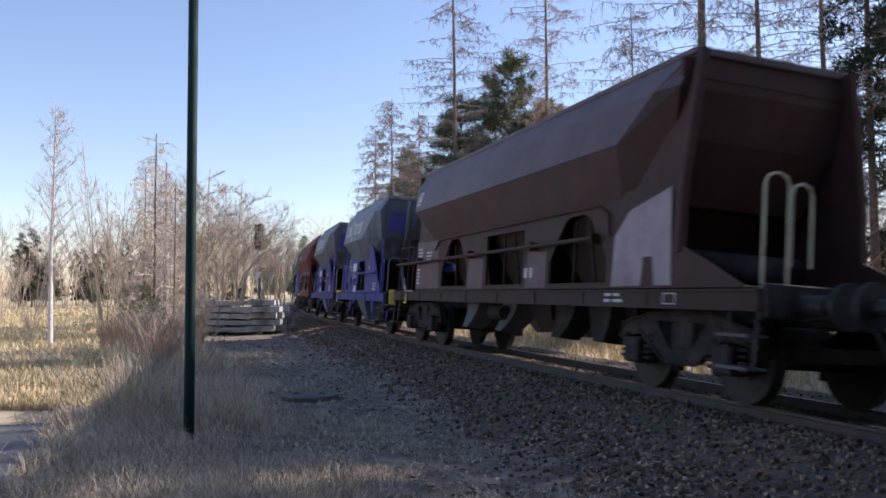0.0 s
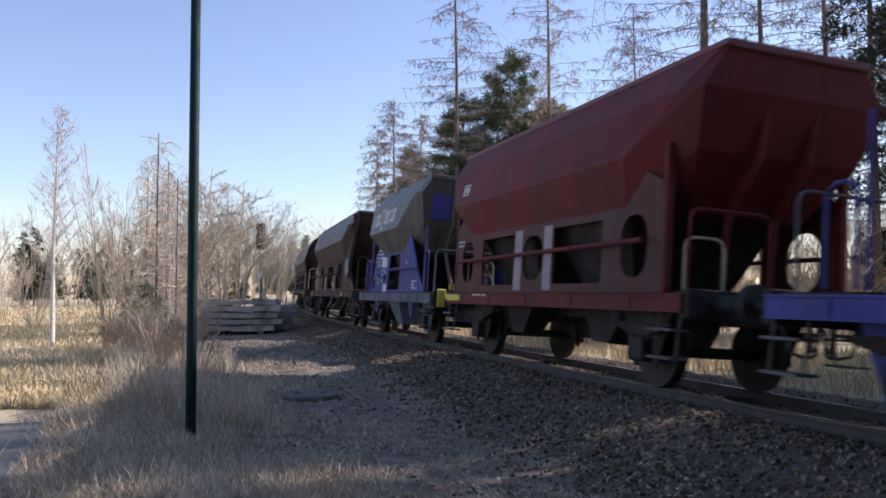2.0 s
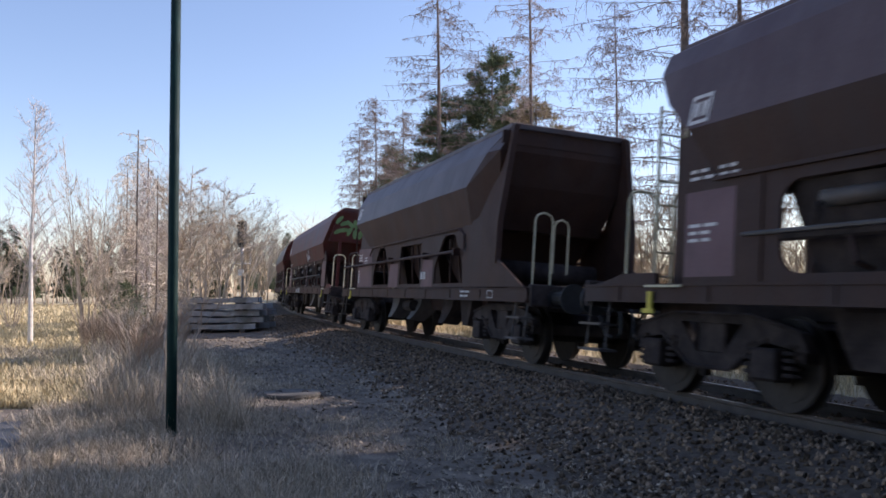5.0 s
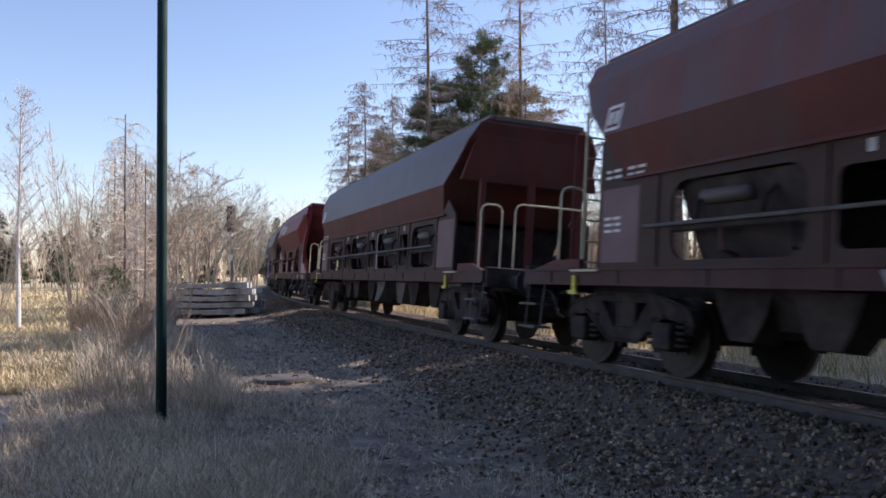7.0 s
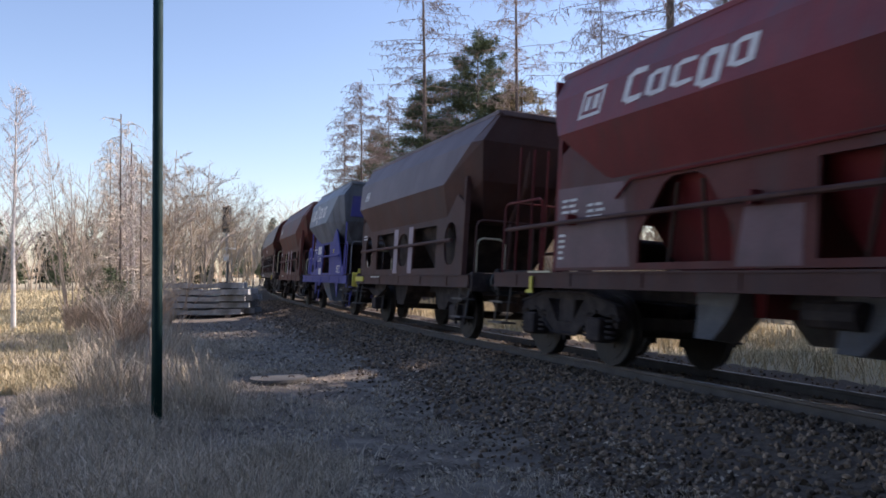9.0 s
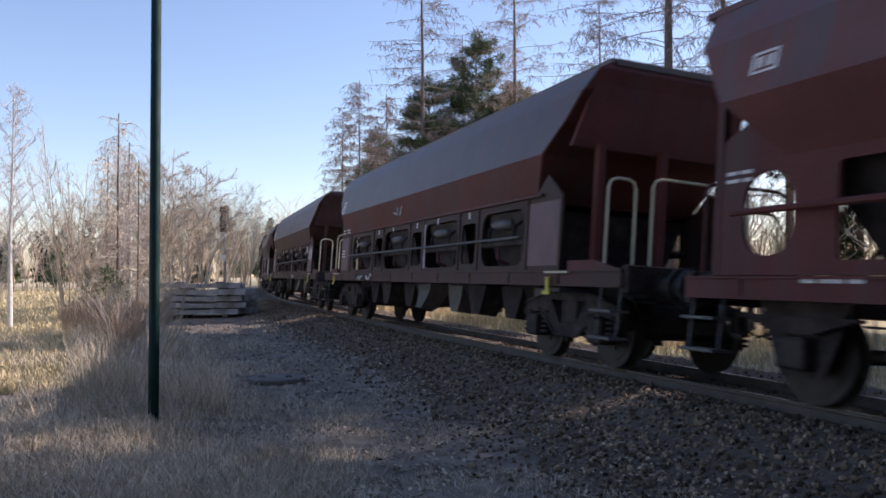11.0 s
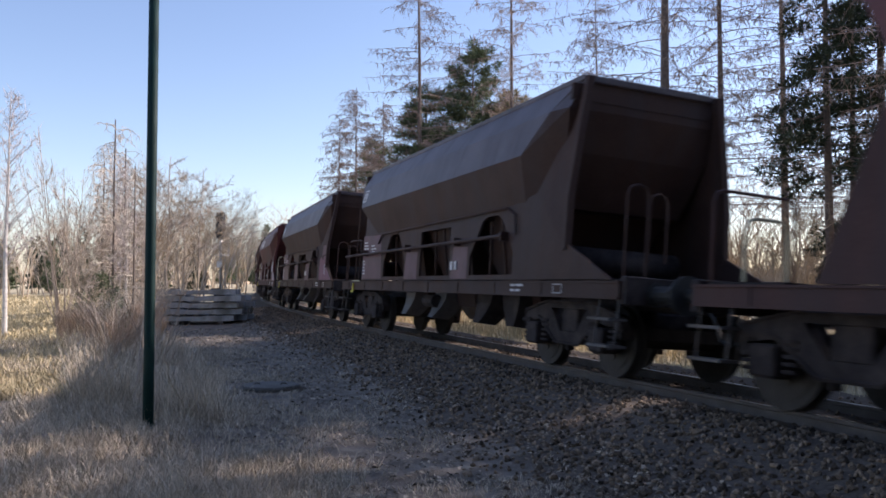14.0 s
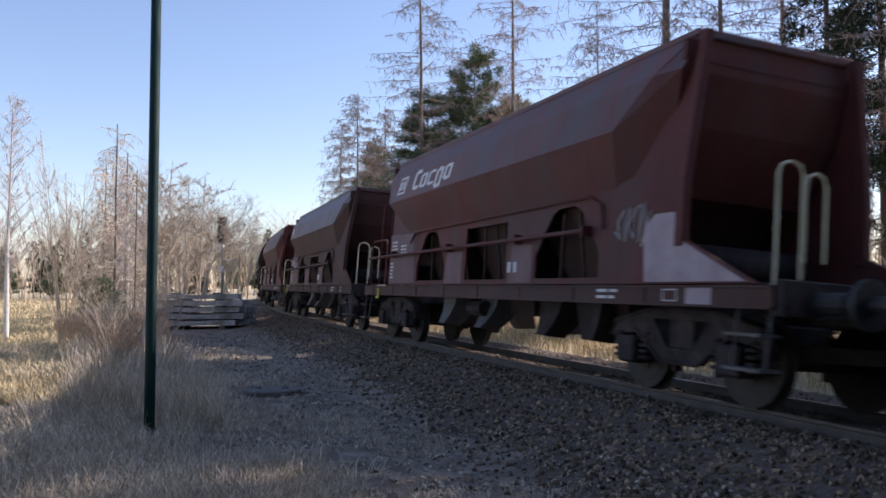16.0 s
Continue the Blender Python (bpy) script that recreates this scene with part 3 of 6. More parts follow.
def emblem(w, levels, i, u, v, s, vs):
    """White framed square plate with two plain bars."""
    for poly in ([(u, v), (u + s, v), (u + s, v + 0.12 * vs), (u, v + 0.12 * vs)], [(u, v + 0.88 * vs), (u + s, v + 0.88 * vs), (u + s, v + vs), (u, v + vs)],
                 [(u, v + 0.12 * vs), (u + 0.1 * s, v + 0.12 * vs), (u + 0.1 * s, v + 0.88 * vs), (u, v + 0.88 * vs)],
                 [(u + 0.9 * s, v + 0.12 * vs), (u + s, v + 0.12 * vs), (u + s, v + 0.88 * vs), (u + 0.9 * s, v + 0.88 * vs)],
                 [(u + 0.2 * s, v + 0.25 * vs), (u + 0.42 * s, v + 0.25 * vs), (u + 0.42 * s, v + 0.75 * vs), (u + 0.2 * s, v + 0.75 * vs)],
                 [(u + 0.56 * s, v + 0.25 * vs), (u + 0.8 * s, v + 0.25 * vs), (u + 0.8 * s, v + 0.75 * vs), (u + 0.56 * s, v + 0.75 * vs)]):
        marking(w, slope_shape(levels, i, poly), name="emblem")


def brake_handle(w, x, y):
    """Yellow release lever with a pale bar over it, on the solebar."""
    part("lever_bar", lambda: MB().box(x - 0.1, x + 0.55, -y - 0.03, -y, 1.19, 1.215), M_HANDRAIL, w, key=("lever_bar", x, y))
    part("release_lever", lambda: MB().box(x - 0.035, x + 0.035, -y - 0.03, -y, 0.93, 1.14).box(x - 0.1, x + 0.1, -y - 0.045, -y - 0.03, 0.9, 0.95), M_YELLOW, w, key=("lever", x, y))


def arch(cx, w, z0, z1):
    return [(cx - w / 2, z0), (cx + w / 2, z0), (cx + w / 2, z0 + 0.35 * (z1 - z0)), (cx + w * 0.22, z1 - 0.06), (cx + w * 0.12, z1), (cx - w * 0.12, z1), (cx - w * 0.22, z1 - 0.06), (cx - w / 2, z0 + 0.35 * (z1 - z0))]


LEV_X = [(5.45, 1.08, 4.05, 0.04, 0.04, 5.45), (5.42, 1.36, 3.6, 0.42, 0.08, 5.25), (5.2, 1.5, 3.04, 0.8, 0.34, 4.85), (4.75, 1.28, 2.3, 0.5, 0.2, 3.75)]
LEV_ROUND = [(7.1, 0.92, 4.08), (7.14, 1.14, 3.95), (7.05, 1.31, 3.66), (6.75, 1.42, 3.24), (6.3, 1.5, 2.86), (5.9, 1.33, 2.24)]
LEV_TWO = [(4.35, 1.0, 4.05, 0.04, 0.04, 4.25), (4.32, 1.36, 3.52, 0.35, 0.08, 4.0), (4.05, 1.5, 2.85, 1.05, 0.36, 3.55), (3.5, 1.3, 2.2, 0.7, 0.45, 2.75)]
LEV_BLUE = [(2.66, 1.05, 4.03, 0.04, 0.04, 2.72), (2.62, 1.36, 3.62, 0.4, 0.08, 2.66), (2.48, 1.5, 2.84, 1.45, 0.34, 2.35), (2.0, 1.2, 2.2, 0.8, 0.4, 1.15)]


def wagon_x(label, paint="brown", cargo=False, patch=None, rails=None, tag=True):
    """Four-axle open hopper wagon with end posts and gusset plates."""
    w = thing("hopper_wagon", label, "freight wagon", group="wagons of the ballast train")
    P = PAINT[paint]
    part("hopper", lambda: hopper_two_tone(LEV_X, P, UPPER_TONE[paint], 3.0), P, w, key=("x", "hop", paint))
    # Rim takes the paler upper tone in place of its lit edge.
    part("rim", lambda: rim_mesh(*LEV_X[0][:3]), UPPER_TONE[paint], w, key=("x", "rim", paint))
    outer = [(-5.1, 1.22), (6.75, 1.22), (5.62, 1.7), (5.52, 1.7), (5.52, 4.0), (5.34, 3.5), (4.95, 2.9), (4.6, 2.48), (3.8, 2.36), (-3.8, 2.36), (-4.42, 3.0), (-4.75, 3.05), (-5.15, 2.85)]
    holes = [arch(3.07, 1.75, 1.3, 2.26), [(-0.5, 1.3), (1.2, 1.3), (1.2, 2.2), (-0.5, 2.2)], arch(-2.35, 1.6, 1.3, 2.26)]
    side_panels(w, "x", outer, holes, PAINT["oxide"] if paint == "red" else P, 1.29, 0.13)
    for sx in (-1, 1):
        for sy in (-1, 1) if sx > 0 else ():
            part("end_post", lambda: MB().loft([[(x_, sy * y_ + d, z_) for x_, d in ((5.5, -0.05), (5.62, -0.05), (5.62, 0.05), (5.5, 0.05))] for y_, z_ in ((1.29, 1.62), (1.28, 2.36), (1.07, 4.03))]), P, w, key=("x", "post", sx, sy, paint))
        part("end_sheet", lambda: MB().loft([[(sx * 5.44, -1.25, 3.95), (sx * 5.44, 1.25, 3.95), (sx * 5.38, 1.25, 3.95), (sx * 5.38, -1.25, 3.95)], [(sx * 5.44, -1.25, 3.72), (sx * 5.44, 1.25, 3.72), (sx * 5.38, 1.25, 3.72), (sx * 5.38, -1.25, 3.72)]]), P, w, key=("x", "endsheet", sx, paint))
        part("air_tank", lambda: MB().tube([(sx * 4.9, -0.9, 1.55), (sx * 4.9, 0.9, 1.55)], 0.2, 12), M_RUNNING, w, key=("x", "tank", sx), smooth=True)
    for i, cx in enumerate((3.07, 0.35, -2.35)):
        part("discharge_funnel", lambda: funnel_mesh(cx, 1.3, 0.75, 2.3), P if paint == "red" else PAINT["dark"], w, key=("x", "fun", i, paint == "red"))
        for k, (bx, bz) in enumerate(((-0.6, 1.25), (0.1, 2.2), (0.62, 1.3))):
            part("funnel_rib", lambda: MB().tube([(cx + bx, -1.02, 1.2), (cx + bx * 0.6 + 0.12, -1.2, 2.2)], 0.028, 5), PAINT["dark"], w, key=("x", "funrib", i, k))
    for i, cx in enumerate((3.0, 1.9, -0.35, -2.3)):
        for sy in (-1, 1):
            part("chute", lambda: chute_mesh(cx, 0.34, 1.0, sy, (0.0, 0.16, 0.22, 0.16)[i]), M_CHUTE if i > 1 else M_RUNNING, w, key=("x", "chute", i, sy))
    for sy in (-1, 1):
        part("pipe", lambda: MB().tube([(-6.45, sy * 1.42, 1.85), (3.75, sy * 1.42, 1.89)], 0.034, 8), PAINT["brown"] if paint == "red" else P, w, key=("x", "pipe", sy, paint))
        for k, px in enumerate((-4.6, -1.2, 1.7, 3.7)):
            part("pipe_bracket", lambda: MB().box(px - 0.03, px + 0.03, min(sy * 1.29, sy * 1.44), max(sy * 1.29, sy * 1.44), 1.82, 1.96), P, w, key=("x", "pb", k, sy, paint))
    undercarriage(w, "x", 7.65, (5.25, -5.25), PAINT["brown"] if paint in ("red", "oxide") else PAINT["dark"], (0.98, 1.2))
    R = rails or M_HANDRAIL
    part("handrail", lambda: cross_rail(6.85, -1.2, -0.9, 1.2, 2.38, 0.017), R, w, key=("x", "hr1", R.name))
    part("handrail", lambda: cross_rail(6.85, -0.87, -0.62, 1.45, 2.3, 0.016), R, w, key=("x", "hr2", R.name))
    for y in (-1.0, -0.75, -0.5):
        part("grab_pole", lambda: MB().tube([(-6.95, y, 1.2), (-6.95, y, 3.25)], 0.024, 6), PAINT["red"] if paint in ("red", "oxide") else P, w, key=("x", "gp", y, paint))
    part("handrail", lambda: cross_rail(-7.0, -1.2, -0.2, 1.2, 2.35), P, w, key=("x", "hr3", paint))
    part("handrail", lambda: loop_rail(-6.95, -5.7, 1.2, 2.3, -1.22), P, w, key=("x", "hr4", paint))
    part("rear_frame", lambda: MB().box(-5.35, -5.25, -1.2, -1.1, 1.2, 3.3).box(-5.35, -5.25, 1.1, 1.2, 1.2, 3.3).box(-5.35, -5.25, -1.1, 1.1, 2.0, 2.1), P, w, key=("x", "rframe", paint))
    brake_handle(w, -5.64, 1.36)
    part("conduit", lambda: MB().tube([(-3.6, -1.34, 2.1), (-3.3, -1.34, 2.3), (3.7, -1.34, 2.34), (4.0, -1.34, 2.2), (4.05, -1.34, 1.9)], 0.02, 5), P, w, key=("x", "conduit", paint))
    for px in (1.32, 1.52):
        part("data_plate", lambda: MB().box(px, px + 0.11, -1.335, -1.311, 1.4, 1.56, 0.004), M_WHITE, w, key=("x", "plate", px))
    part("brake_cylinder", lambda: MB().tube([(-0.9, -0.95, 0.82), (-0.3, -0.95, 0.82)], 0.13, 10), M_RUNNING, w, key=("x", "brake"))
    if tag:
        emblem(w, LEV_X, 1, -4.4 if cargo else -4.9, 0.25, 0.52 if cargo else 0.32, 0.7 if cargo else 0.55)
    if cargo:
        for k in range(5):
            marking(w, slope_rings(LEV_X, 1, -3.4 + 0.46 * k, 0.24 - (0.2 if k == 3 else 0), 0.38, (0.8, 0.58, 0.58, 0.78, 0.58)[k], gap=k in (0, 2)), name="marking")
    for x0, x1 in ((1.3, 2.1), (-1.5, -0.65)):
        marking(w, plate([(x0, 1.24), (x1, 1.24), (x1, 1.8), (x0 + 0.1, 1.82)], [], -1.316, -1.311), M_FADED, "faded_patch")
    marking(w, plate([(-5.05, 1.26), (-3.3, 1.26), (-3.5, 2.3), (-5.08, 2.35)], [], -1.3118, -1.3105), M_FADED, "faded_patch")
    if patch in ("gusset", "lettered gusset"):
        marking(w, plate([(4.95, 1.24), (6.6, 1.24), (5.6, 1.68), (5.45, 2.0), (5.1, 2.0), (4.9, 1.85)], [], -1.316, -1.311), M_PATCH, "pale_patch")
        marking(w, plate([(5.75, 1.0), (6.15, 1.0), (6.15, 1.18), (5.75, 1.18)], [], -1.346, -1.341), M_PATCH, "pale_patch")
        if patch != "gusset":
            marking(w, scribble([(4.3, 1.85), (4.42, 1.75), (4.36, 1.98), (4.48, 2.1), (4.52, 1.72), (4.6, 2.12), (4.68, 2.05), (4.58, 1.9), (4.7, 1.75), (4.72, 2.1), (4.82, 2.14), (4.8, 1.7), (4.9, 2.15), (4.95, 1.75), (4.86, 1.65), (5.02, 2.05)], -1.318, 0.011), name="scrawl")
    elif patch == "rose":
        marking(w, plate([(4.35, 1.24), (6.5, 1.24), (5.66, 1.62), (5.6, 1.98), (5.2, 2.0), (4.9, 1.85), (4.62, 1.98), (4.38, 1.9)], [], -1.316, -1.311), M_ROSE, "rose_patch")
        marking(w, plate([(4.75, 2.02), (5.45, 2.06), (5.44, 2.34), (4.9, 2.34)], [], -1.3155, -1.311), M_FADED, "faded_patch")
        marking(w, bars_block(5.3, 1.7, 1, 6, -1.318, 0.2, 0.025))
    elif patch == "graffiti":
        marking(w, plate([(4.1, 1.24), (4.15, 1.9), (4.5, 2.2), (5.4, 2.4), (5.45, 1.25), (5.1, 1.25), (5.05, 1.6), (4.85, 1.6), (4.8, 1.25)], [], -1.316, -1.311), M_PATCH, "pale_patch")
    elif patch == "scrawl":
        marking(w, scribble([(4.55, 1.95), (4.75, 2.3), (4.85, 1.8), (5.0, 2.35), (5.1, 1.75), (5.3, 2.2), (5.15, 2.3), (5.35, 1.85)], -1.318))
    for k, px in enumerate((-4.95, -4.3)):
        marking(w, bars_block(px, 2.15 - 0.1 * k, 2, 3, -1.313, 0.2))
    marking(w, bars_block(-5.0, 1.68, 1, 5, -1.313, 0.22))
    marking(w, bars_block(4.0, 1.12, 2, 2, -1.343, 0.25))
    marking(w, frame_box(5.35, 5.6, 1.03, 1.16, -1.343, 0.012))
    return w


def wagon_round(label, paint="brown", upper=None, face=None, scrawl=0):
    """Long four-axle hopper wagon with a rounded upper body."""
    w = thing("hopper_wagon", label, "freight wagon", group="wagons of the ballast train")
    P = PAINT[paint]
    part("hopper", lambda: hopper_two_tone(LEV_ROUND, P, UPPER_TONE[upper or paint], 3.0), P, w, key=("r", "hop", paint, upper))
    part("rim", lambda: rim_mesh(*LEV_ROUND[0][:3]), UPPER_TONE[upper or paint], w, key=("r", "rim", upper or paint))
    outer = [(-6.45, 1.23), (6.75, 1.23), (6.75, 2.26), (6.3, 2.58), (5.95, 2.3), (-5.95, 2.3), (-6.3, 2.86), (-6.5, 2.8)]
    holes = [rounded(x, 1.71, 0.64, 0.7, 0.1) for x in (-2.5, 0.46, 3.38)] + [rounded(x, 1.74, w_, 0.86, 0.24) for x, w_ in ((-4.1, 1.9), (-1.02, 1.9), (1.93, 1.9), (4.8, 1.62))]
    S = PAINT["dark" if paint in ("dark", "oxide") else "brown"]
    side_panels(w, "r", outer, holes, S, 1.36)
    for i, x in enumerate((-4.1, -1.02, 1.93, 4.8)):
        part("discharge_flap", lambda: MB().loft([[(x - 0.95, sy_, 2.16) for sy_ in (-1.3, 1.3)] + [(x + 0.95, sy_, 2.16) for sy_ in (1.3, -1.3)],
                                                   [(x - 0.8, sy_, 1.3) for sy_ in (-1.05, 1.05)] + [(x + 0.8, sy_, 1.3) for sy_ in (1.05, -1.05)],
                                                   [(x - 0.5, sy_, 0.62) for sy_ in (-0.6, 0.6)] + [(x + 0.5, sy_, 0.62) for sy_ in (0.6, -0.6)]]), M_RUNNING, w, key=("r", "flap", i))
        for k, lx in enumerate((-0.62, -0.2, 0.35, 0.7)):
            part("flap_lever", lambda: MB().tube([(x + lx, -1.34, 1.66), (x + lx + 0.08, -1.36, 1.9 - 0.5 * (k % 2)), (x + lx + 0.1, -1.2, 2.05 - 0.7 * (k % 2))], 0.028, 6), P if k == 1 else M_RUNNING, w, key=("r", "lever", i, k, paint if k == 1 else ""))
        part("flap_cylinder", lambda: MB().tube([(x - 0.55, -1.25, 1.98), (x + 0.15, -1.25, 1.98)], 0.085, 10), M_CHUTE, w, key=("r", "cyl", i), smooth=True)
        for sy in (-1, 1):
            part("flap_shaft", lambda: MB().tube([(x - 1.0, sy * 1.33, 1.66), (x + 1.0, sy * 1.33, 1.66)], 0.05, 8), M_RUNNING, w, key=("r", "shaft", i, sy))
    for i, cx in enumerate((-4.5, -3.4, -1.5, -0.4, 1.5, 2.6, 4.15, 5.4)):
        for sy in (-1, 1):
            part("chute", lambda: chute_mesh(cx, 0.42, 1.02, sy, 0.12 if i in (3, 7) else 0.0), M_CHUTE if i in (3, 4, 7) else M_RUNNING, w, key=("r", "chute", i, sy))
    for k, px in enumerate((-5.3, -2.95, -2.06, 0.0, 0.92, 2.94, 3.82, 5.72)):
        part("rib", lambda: MB().box(px - 0.03, px + 0.03, -1.4, -1.38, 1.25, 2.28), S, w, key=("r", "rib", k, S.name))
    for sy in (-1, 1):
        part("pull_rod", lambda: MB().tube([(-5.5, sy * 1.41, 1.7), (5.5, sy * 1.41, 1.73)], 0.022, 6), M_CHUTE, w, key=("r", "pull", sy))
    part("upper_ledge", lambda: MB().box(-5.95, 6.2, -1.43, -1.38, 2.28, 2.32), P, w, key=("r", "ledge", paint))
    marking(w, plate([(0.84, 1.3), (1.1, 1.3), (1.08, 1.6), (1.02, 1.95), (1.05, 2.18), (0.84, 2.2)], [], -1.3828, -1.381), M_PATCH, "pale_patch")
    for sx in (-1, 1):
        for sy in (-1, 1):
            part("end_post", lambda: MB().box(sx * 7.0 - 0.06, sx * 7.0 + 0.06, sy * 0.98 - 0.05, sy * 0.98 + 0.05, 1.2, 2.95), P, w, key=("r", "post", sx, sy, paint))
        part("end_post", lambda: MB().box(sx * 7.0 - 0.05, sx * 7.0 + 0.05, -0.06, 0.06, 1.2, 2.95), P, w, key=("r", "cpost", sx, paint))
        ex, ey = (6.95, 1.38) if sx > 0 else (6.5, 1.25)
        part("end_sheet", lambda: MB().loft([[(sx * 7.1, -1.1, 3.9), (sx * 7.1, 1.1, 3.9), (sx * 7.0, 1.1, 3.9), (sx * 7.0, -1.1, 3.9)], [(sx * ex, -ey, 2.9), (sx * ex, ey, 2.9), (sx * (ex - 0.1), ey, 2.9), (sx * (ex - 0.1), -ey, 2.9)]]), P, w, key=("r", "endsheet", sx, paint))
        part("handrail", lambda: cross_rail(sx * 7.7, -1.25, -0.85, 1.25, 2.4), M_HANDRAIL, w, key=("r", "hr", sx))
        part("handrail", lambda: cross_rail(sx * 7.7, -0.6, 0.9, 1.25, 2.45), M_HANDRAIL, w, key=("r", "hr2", sx))
        part("platform_wing", lambda: MB().prism([(sx * 6.95, 1.12), (sx * 8.35, 1.12), (sx * 8.35, 1.2), (sx * 7.6, 1.36), (sx * 6.95, 1.36)], -1.36, -1.3), P, w, key=("r", "wing", sx, paint))
    part("ladder", lambda: ladder_mesh(-7.35, -0.9, 1.25, 3.4), M_HANDRAIL, w, key=("r", "lad"))
    part("grab_pole", lambda: MB().tube([(7.25, 0.75, 1.2), (7.25, 0.75, 3.9)], 0.025, 6), P, w, key=("r", "gp", paint))
    brake_handle(w, 6.6, 1.44)
    brake_handle(w, -6.9, 1.44)
    undercarriage(w, "r", 9.02, (6.4, -6.4), PAINT["brown"] if paint == "oxide" else PAINT["dark"], (1.02, 1.23), 1.38)
    marking(w, plate([(5.75, 1.3), (6.7, 1.3), (6.7, 2.2), (5.75, 2.2)], [], -1.3825, -1.381), M_FADED, "faded_patch")
    marking(w, plate([(-6.42, 1.3), (-5.65, 1.3), (-5.65, 2.2), (-6.42, 2.2)], [], -1.3825, -1.381), M_FADED, "faded_patch")
    emblem(w, LEV_ROUND, 3, -6.3, 0.1, 0.32, 0.85)
    for k, px in enumerate((-5.75, -5.3)):
        marking(w, bars_block(px - 0.6, 2.4, 2, 2, -1.384, 0.18))
    marking(w, bars_block(-6.35, 1.82, 2, 3, -1.384, 0.2))
    for k, px in enumerate((-2.5, -1.3, 0.46, 1.74, 3.38)):
        marking(w, MB().box(px - 0.03, px + 0.03, -1.386, -1.381, 2.14, 2.25))
    if face:
        rnd = random.Random(7)
        for k in range(22):
            cy, cz, a = -1.05 + (k % 11) * 0.2, 3.28 + 0.32 * (k // 11) + rnd.uniform(-0.08, 0.08), rnd.uniform(0, 3.1)
            ring = []
            for q in range(7):
                b = q * 2 * math.pi / 7
                u, v = 0.19 * math.cos(b), 0.075 * math.sin(b) * (1.4 if q < 4 else 0.7)
                ring.append((cy + u * math.cos(a) - v * math.sin(a), cz + u * math.sin(a) + v * math.cos(a)))
            def face_x(z):
                return 6.95 + 0.15 * (z - 2.9) + 0.006
            mb = MB().loft([[(face_x(z), y, z) for y, z in ring], [(face_x(z) + 0.004, y, z) for y, z in ring]])
            part("sprayed_shape", mb, M_GREENPAINT, w)
    if scrawl == 5:
        strokes = ([(0, 0), (0.04, 0.16), (0.1, 0.02), (0.17, 0.17), (0.2, 0.0)], [(0.4, 0.15), (0.3, 0.16), (0.28, 0.1), (0.37, 0.07), (0.36, 0.0), (0.25, 0.01)],
                   [(0.47, 0.17), (0.45, 0.0)], [(0.6, 0.17), (0.46, 0.08), (0.62, 0.0)])
        for st in strokes:
            marking(w, scribble([(-1.5 + x, 1.06 + z) for x, z in st], -1.445, 0.018), name="scrawl")
        for st in ([(-2.3, 1.18), (-2.25, 1.06), (-2.2, 1.17), (-2.15, 1.07)], [(-2.08, 1.18), (-2.08, 1.06)], [(-1.95, 1.16), (-2.05, 1.12), (-1.93, 1.07)]):
            marking(w, scribble(st, -1.445, 0.018), name="scrawl")
        tag = ([(0.85, 0.6), (1.15, 0.45), (1.3, 0.5)], [(0.95, 0.2), (1.12, 0.75)], [(1.0, 0.1), (1.3, 0.6)], [(1.25, 0.3), (1.3, 0.62), (1.42, 0.55), (1.3, 0.45), (1.45, 0.3)],
               [(1.5, 0.35), (1.55, 0.55), (1.64, 0.4), (1.54, 0.33)], [(1.68, 0.65), (1.82, 0.9), (1.78, 0.35), (2.0, 0.4)])
        for st in tag:
            marking(w, MB().tube([on_slope(LEV_ROUND, 4, u, v, 0.005) for u, v in st], 0.017, 4), name="scrawl")
    elif scrawl == 13:
        for x0, x1, z0, z1 in ((5.3, 5.7, 1.95, 2.2), (6.0, 6.12, 1.7, 2.1), (6.22, 6.28, 1.85, 2.05), (6.36, 6.46, 1.68, 2.12), (6.54, 6.68, 1.75, 2.15)):
            marking(w, plate([(x0, z0 + 0.06), (0.5 * (x0 + x1), z0), (x1, z0 + 0.05), (x1, z1), (x0, z1 - 0.02)], [], -1.3845, -1.383), name="white_smear")
        for st in ([(1.75, 1.17), (1.86, 1.17), (1.76, 1.07), (1.88, 1.07)], [(1.93, 1.06), (1.93, 1.17), (2.02, 1.17)], [(2.06, 1.06), (2.06, 1.17), (2.14, 1.06), (2.14, 1.17)], [(2.2, 1.07), (2.2, 1.16), (2.28, 1.16), (2.28, 1.07), (2.2, 1.07)]):
            marking(w, scribble(st, -1.445, 0.016), name="scrawl")
    elif scrawl:
        rnd = random.Random(scrawl)
        for cx, z in ((-1.2, 2.6), (-4.2, 1.12), (-3.3, 1.12)):
            y = -1.445 if z < 2 else None
            pts = []
            for k in range(7):
                pts.append((cx + k * 0.09, z + rnd.uniform(-0.08, 0.08)))
            if y:
                marking(w, scribble(pts, y, 0.017), name="scrawl")
            else:
                pp = [on_slope(LEV_ROUND, 4, p[0] + i * 0.02, 0.55 + 2.0 * (p[1] - z), 0.006) for i, p in enumerate(pts)]
                marking(w, MB().tube(pp, 0.014, 4), name="scrawl")
    return w


